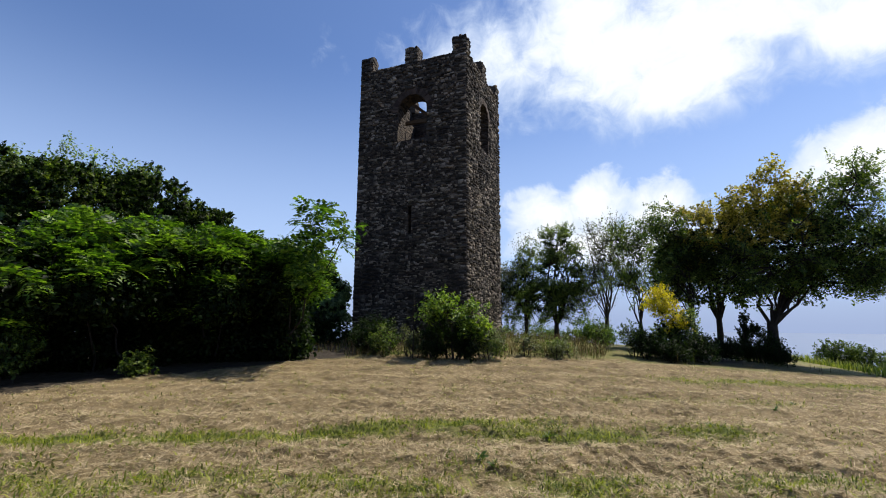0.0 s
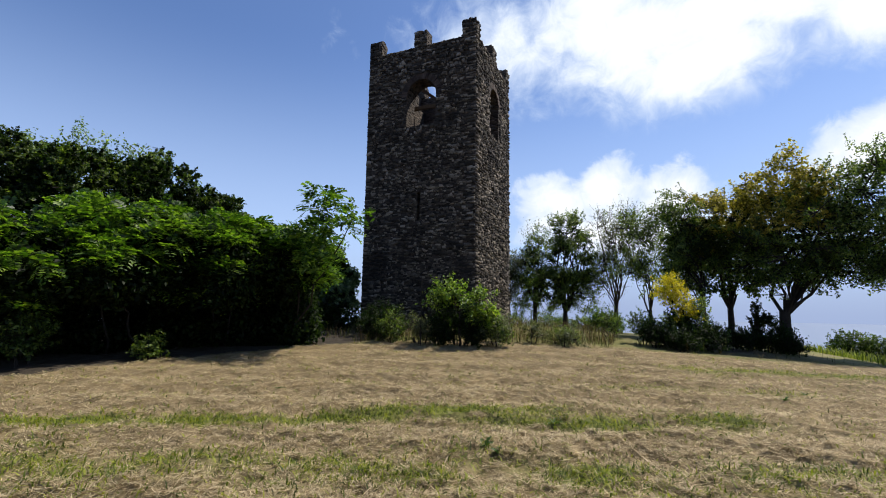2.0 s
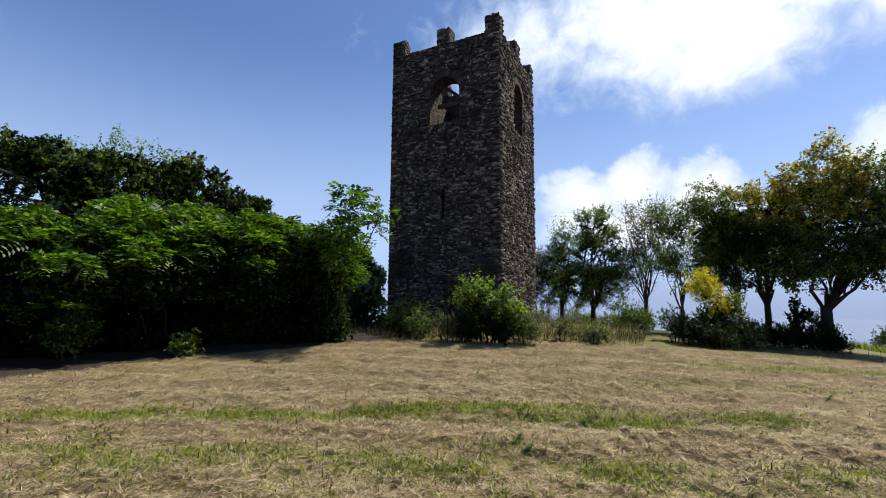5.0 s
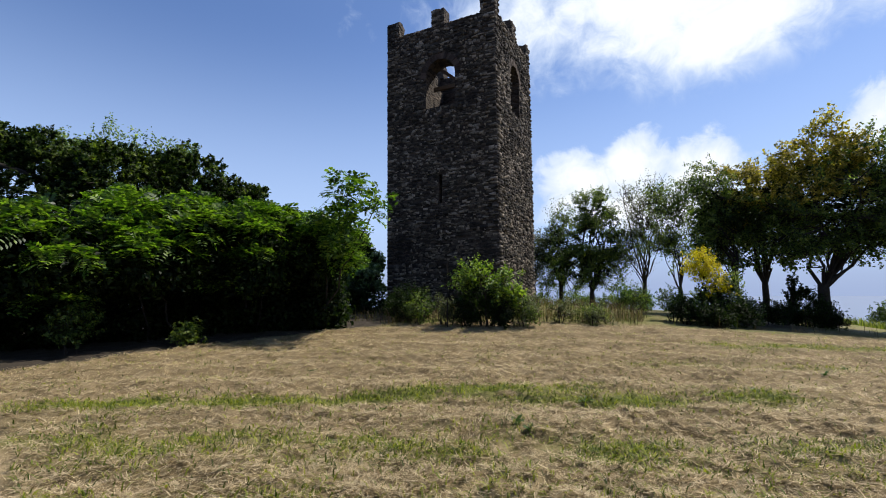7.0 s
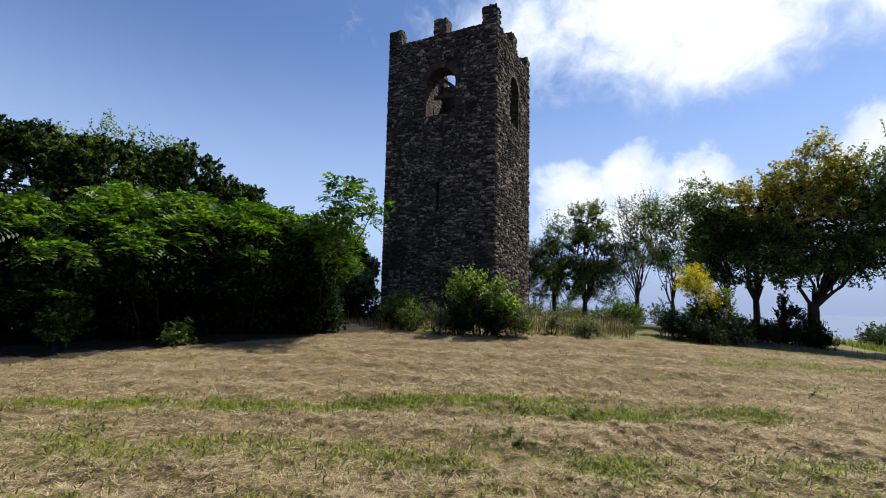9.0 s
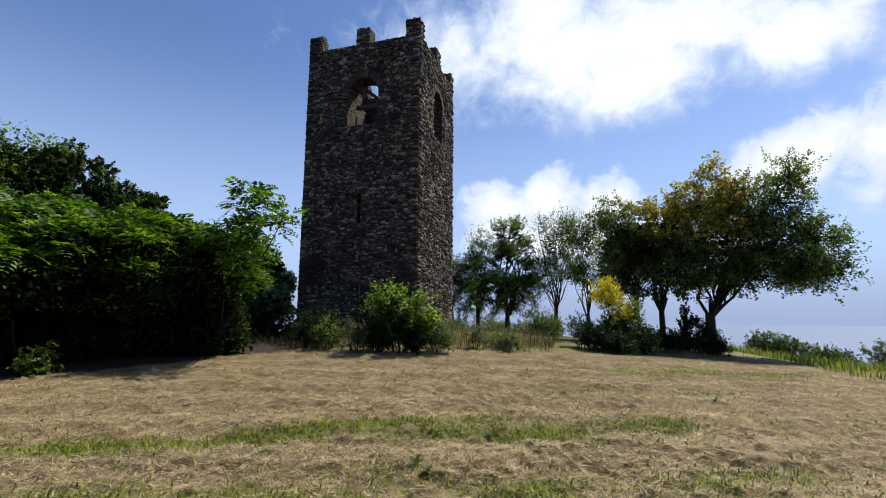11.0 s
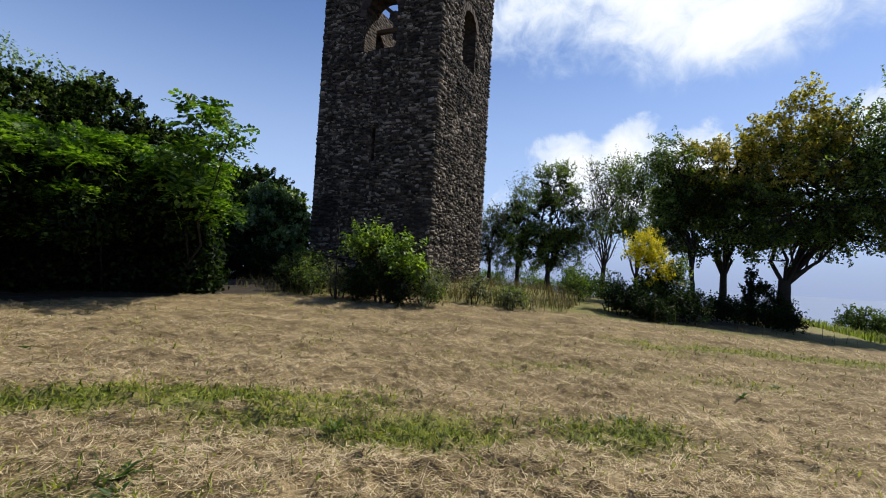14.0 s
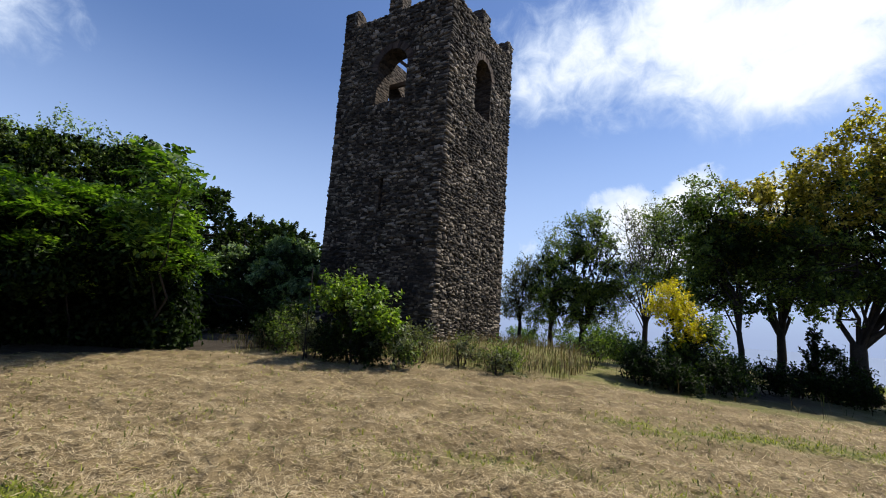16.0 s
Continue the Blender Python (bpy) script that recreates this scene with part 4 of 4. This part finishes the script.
for k, (x, y, h, r) in enumerate([(-10.3, 5.1, 1.2, 0.5), (-9.4, 7.2, 0.5, 0.25), (-11.2, 3.2, 1.3, 0.5)]):
    z = float(ground_z(x, y))
    tree("bramble", "small bright green bramble at the edge of the thicket", "bush", (x, y), (0, 0, 0.3 * h), [((x, y, z + h * 0.48), (r, r * 0.9, h * 0.42))],
         M_LEAF_OLIVE if h < 1 else M_LEAF_DEEP, 40 + int(90 * r), 18, 0.3, 0.1, 140 + k, 0.02, 6, H, 40, stems=[(-0.15, 0), (0.15, 0.1), (0, -0.15)], rise=0.7)
# Black-green leaves paint the shade of the hollow here.
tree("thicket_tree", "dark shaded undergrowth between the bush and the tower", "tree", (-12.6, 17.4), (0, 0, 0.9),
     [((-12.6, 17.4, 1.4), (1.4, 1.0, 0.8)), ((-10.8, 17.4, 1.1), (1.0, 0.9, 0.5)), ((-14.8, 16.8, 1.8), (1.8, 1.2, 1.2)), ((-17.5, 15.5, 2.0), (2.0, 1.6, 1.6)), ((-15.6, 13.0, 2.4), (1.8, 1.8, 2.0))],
     M_LEAF_SHADE, 1100, 26, 0.6, 0.16, 33, 0.08, 10, H, 200, stems=[(-0.8, 0), (0.8, 0.2), (0.2, -0.4)])

# ---- hay, grass and scrub ----


def blades(name, label, category, x, y, length, width, lie, mat, seed, lean=0.35, vary=0.18):
    """Thin curved ribbons of grass; lie 0 stands up, 1 lies flat."""
    rng = np.random.default_rng(seed)
    n = len(x)
    a = rng.uniform(0, 2 * np.pi, n)
    d = np.c_[np.cos(a), np.sin(a), np.zeros(n)]
    lie = np.clip(rng.normal(lie, vary, n), 0, 1.0)[:, None]
    L = (length * rng.uniform(0.5, 1.4, n))[:, None]
    up = np.array([[0, 0, 1.0]])
    side = np.c_[-np.sin(a), np.cos(a), np.zeros(n)] * (width * rng.uniform(0.6, 1.4, n))[:, None] * 0.5
    base = np.c_[x, y, ground_z(x, y) + (relief(x, y) if mat in (M_HAY, M_BLADE) else 0) + rng.uniform(-0.01, 0.03, n)]
    go = d * lie + up * (1 - lie) * 1.0
    mid = base + go * L * 0.5 + up * L * 0.06
    tip = base + (d * (lie + lean) + up * (1 - lie) * 0.85) * L
    if mat == M_HAY:
        v = np.stack([base - side, base + side, (mid + tip) * 0.5], 1).reshape(-1, 3)
        return tagged(soup(name, v, np.arange(len(v)).reshape(-1, 3), mat), label, category, kind="stuff")
    v = np.stack([base - side, base + side, mid + side * 0.8, mid - side * 0.8, tip], 1).reshape(-1, 3)
    k = np.arange(n)[:, None] * 5
    f = np.concatenate([k + np.array([[0, 1, 2]]), k + np.array([[0, 2, 3]]), k + np.array([[3, 2, 4]])])
    return tagged(soup(name, v, f, mat), label, category, kind="stuff")


def scatter(rng, n, near=0.0):
    """Places on the meadow, denser towards its near side."""
    r = 1.2 + 17.5 * rng.uniform(0, 1, n) ** 1.25
    a = rng.uniform(radians(-72), radians(50), n)
    return 2.2 + r * np.sin(a), -0.2 + r * np.cos(a)


rng = np.random.default_rng(71)
x, y = scatter(rng, 1250000)
lump = np.array([noise.noise((a * 4.2 + 2 * b, b * 8.5 - a * 4.0, 5)) + 0.6 * noise.noise((a * 11.0, b * 16.0, 15)) for a, b in zip(x, y)])
keep = (mown(x, y) > 0.4) & (rng.uniform(0, 1, len(x)) < 0.66 + 1.2 * lump - 1.15 * green_amount(x, y))
n = 260000
xs, ys = rng.uniform(-9.2, 13, n), rng.uniform(-9, 17, n)
bearing = np.degrees(np.arctan2(xs - 2.2, ys + 0.2))
away = (bearing < -71) | (bearing > 49) | (np.hypot(xs - 2.2, ys + 0.2) < 1.25)
away &= mown(xs, ys) > 0.4
x, y, keep = np.r_[x[keep], xs[away]], np.r_[y[keep], ys[away]], slice(None)
blades("hay", "straw-coloured cut hay strewn over the meadow", "hay", x, y, 0.17, 0.0062, 0.93, M_HAY, 72, 0.05, 0.12)
x, y = scatter(rng, 420000)
g = green_amount(x, y)
patch = np.array([noise.noise((a * 1.3, b * 1.3, 8)) for a, b in zip(x, y)])
keep = (mown(x, y) > 0.3) & (rng.uniform(0, 1, len(x)) < 0.04 + 1.5 * g * (0.6 + patch) + 0.3 * np.clip(patch - 0.1, 0, 1))
blades("grass", "short green grass regrowing between the hay", "grass", x[keep], y[keep], 0.095, 0.012, 0.55, M_BLADE, 73)
n = 60000
x, y = rng.uniform(-10, 8, n), rng.uniform(9, 27, n)
e = mown(x, y)
keep = (e < 0.6) & (rng.uniform(0, 1, n) < np.where(mown(x, y - 2.2) > 0.5, 0.9, 0.25)) & ~((x > TX0 - 0.1) & (x < TX1 + 0.1) & (y > TY0 - 0.1) & (y < TY1 + 0.1))
x, y = x[keep], y[keep]
thin = (x > -7.3) & ((x < 0.6) | (rng.uniform(0, 1, len(x)) < 0.02)) | (y > 13.5) & (x < 0.6)
x, y = x[thin], y[thin]
half = rng.uniform(0, 1, len(x)) < 0.62
blades("dry_grass", "tall dry brown grass along the meadow edge", "grass", x[half], y[half], 0.56, 0.011, 0.26, M_DRYGRASS, 75, 0.3)
blades("rough_grass", "rank green grass along the meadow edge", "grass", x[~half], y[~half], 0.38, 0.013, 0.2, M_ROUGH, 76, 0.3)
n = 30000
x, y = rng.uniform(9, 34, n), rng.uniform(16, 50, n)
blades("hillside_grass", "light green grass on the falling hillside", "grass", x, y, 0.4, 0.03, 0.2, M_HILL, 77, 0.3)
for k, (x, y, h, r) in enumerate([(13.3, 36, 1.5, 1.2), (16.6, 37, 1.3, 1.1), (21, 38, 2.0, 1.5), (25, 37, 2.0, 1.4)]):
    z = float(ground_z(x, y))
    tree("shrub", "rounded green bush on the falling hillside", "bush", (x, y), (0, 0, 0.5), [((x, y, z + h * 0.5), (r, r, h * 0.55)), ((x + 1.2, y, z + h * 0.35), (r, r * 0.9, h * 0.42))],
         M_LEAF_DEEP, 320, 24, 0.5, 0.14, 90 + k, 0.06, 6, "hillside bushes", 60, stems=[(-0.3, 0), (0.3, 0.1)])



def weed(x, y, n, size, seed, label):
    """A rosette of broad upright leaves."""
    rng = np.random.default_rng(seed)
    z = float(ground_z(x, y) + relief(np.array([x]), np.array([y]))[0]) - 0.02
    top = empty("weed", label, "plant", (x, y, z), "weeds in the meadow")
    for k in range(n):
        a = rng.uniform(0, 2 * math.pi)
        L, W = size * rng.uniform(0.6, 1.2), size * rng.uniform(0.22, 0.34)
        out = rng.uniform(0.6, 1.1)
        bm = bmesh.new()
        rows = []
        for s in (0, 0.25, 0.5, 0.75, 1.0):
            w = W * math.sin(math.pi * min(0.97, 0.08 + s * 0.9)) * 0.5
            r, h = L * s * out, L * (s * (1.25 - out * 0.5) - 0.5 * s * s * out)
            rows.append([bm.verts.new((math.cos(a) * r - math.sin(a) * q, math.sin(a) * r + math.cos(a) * q, h + abs(q) * 0.3)) for q in (-w, 0, w)])
        for lo, hi in zip(rows, rows[1:]):
            for i in (0, 1):
                bm.faces.new((lo[i], lo[i + 1], hi[i + 1], hi[i]))
        part("leaf", bm, M_LEAF_BRIGHT, top)


weed(-0.14, 4.9, 18, 0.17, 1, "broad-leaved green weed rising from the hay")
weed(0.1, 4.75, 10, 0.14, 2, "broad-leaved green weed rising from the hay")
for k, (x, y) in enumerate([(4.5, 11.3), (3.88, 10.04), (0.41, 6.34), (-1.82, 4.7), (2.6, 8.2), (5.6, 13.2), (-4.4, 6.2), (-2.2, 9.0)]):
    weed(x, y, 10, 0.12, 10 + k, "small dark green tuft in the hay")

post = bmesh.new()
bmesh.ops.create_cone(post, cap_ends=True, segments=10, radius1=0.018, radius2=0.014, depth=2.5)
pz = float(ground_z(-5.0, 13.1))
bmesh.ops.translate(post, verts=post.verts, vec=(-5.0, 13.1, pz + 1.0))
tagged(mesh_object("post", post, M_BARK), "thin weathered wooden post standing in the scrub", "post")

# ---- single stones of the tower ----


def single_stones():
    rng = np.random.default_rng(12)
    kinds = []
    for k in range(14):
        bm = bmesh.new()
        c = np.array([[-0.5, -0.5], [0.5, -0.5], [0.5, 0.5], [-0.5, 0.5]]) + rng.uniform(-0.1, 0.1, (4, 2))
        rings = [[bm.verts.new((q[0] * s, -d, q[1] * s)) for q in c] for s, d in ((1.0, -0.6), (0.97, 0.45))]
        inn = c * rng.uniform(0.62, 0.85, (4, 1))
        rings.append([bm.verts.new((q[0], -rng.uniform(0.75, 1.1), q[1])) for q in inn])
        for lo, hi in zip(rings, rings[1:]):
            for i in range(4):
                bm.faces.new((lo[i], lo[(i + 1) % 4], hi[(i + 1) % 4], hi[i]))
        bm.faces.new(rings[2])
        me = bpy.data.meshes.new("stone")
        bm.to_mesh(me)
        bm.free()
        me.materials.append(M_STONE_PIECE)
        kinds.append(me)
    for n, (face, a, b, l, h) in enumerate(tower_singles):
        ob = new("stone", kinds[n % len(kinds)])
        ob.parent = tower
        u, z = (a + b) / 2, (l + h) / 2
        ob.location = tower_sides[face][3](u, 0, z)
        ob.rotation_euler = (0, 0, 0 if face == "front" else math.pi / 2)
        ob.scale = (b - a, rng.uniform(0.015, 0.05), h - l)


single_stones()
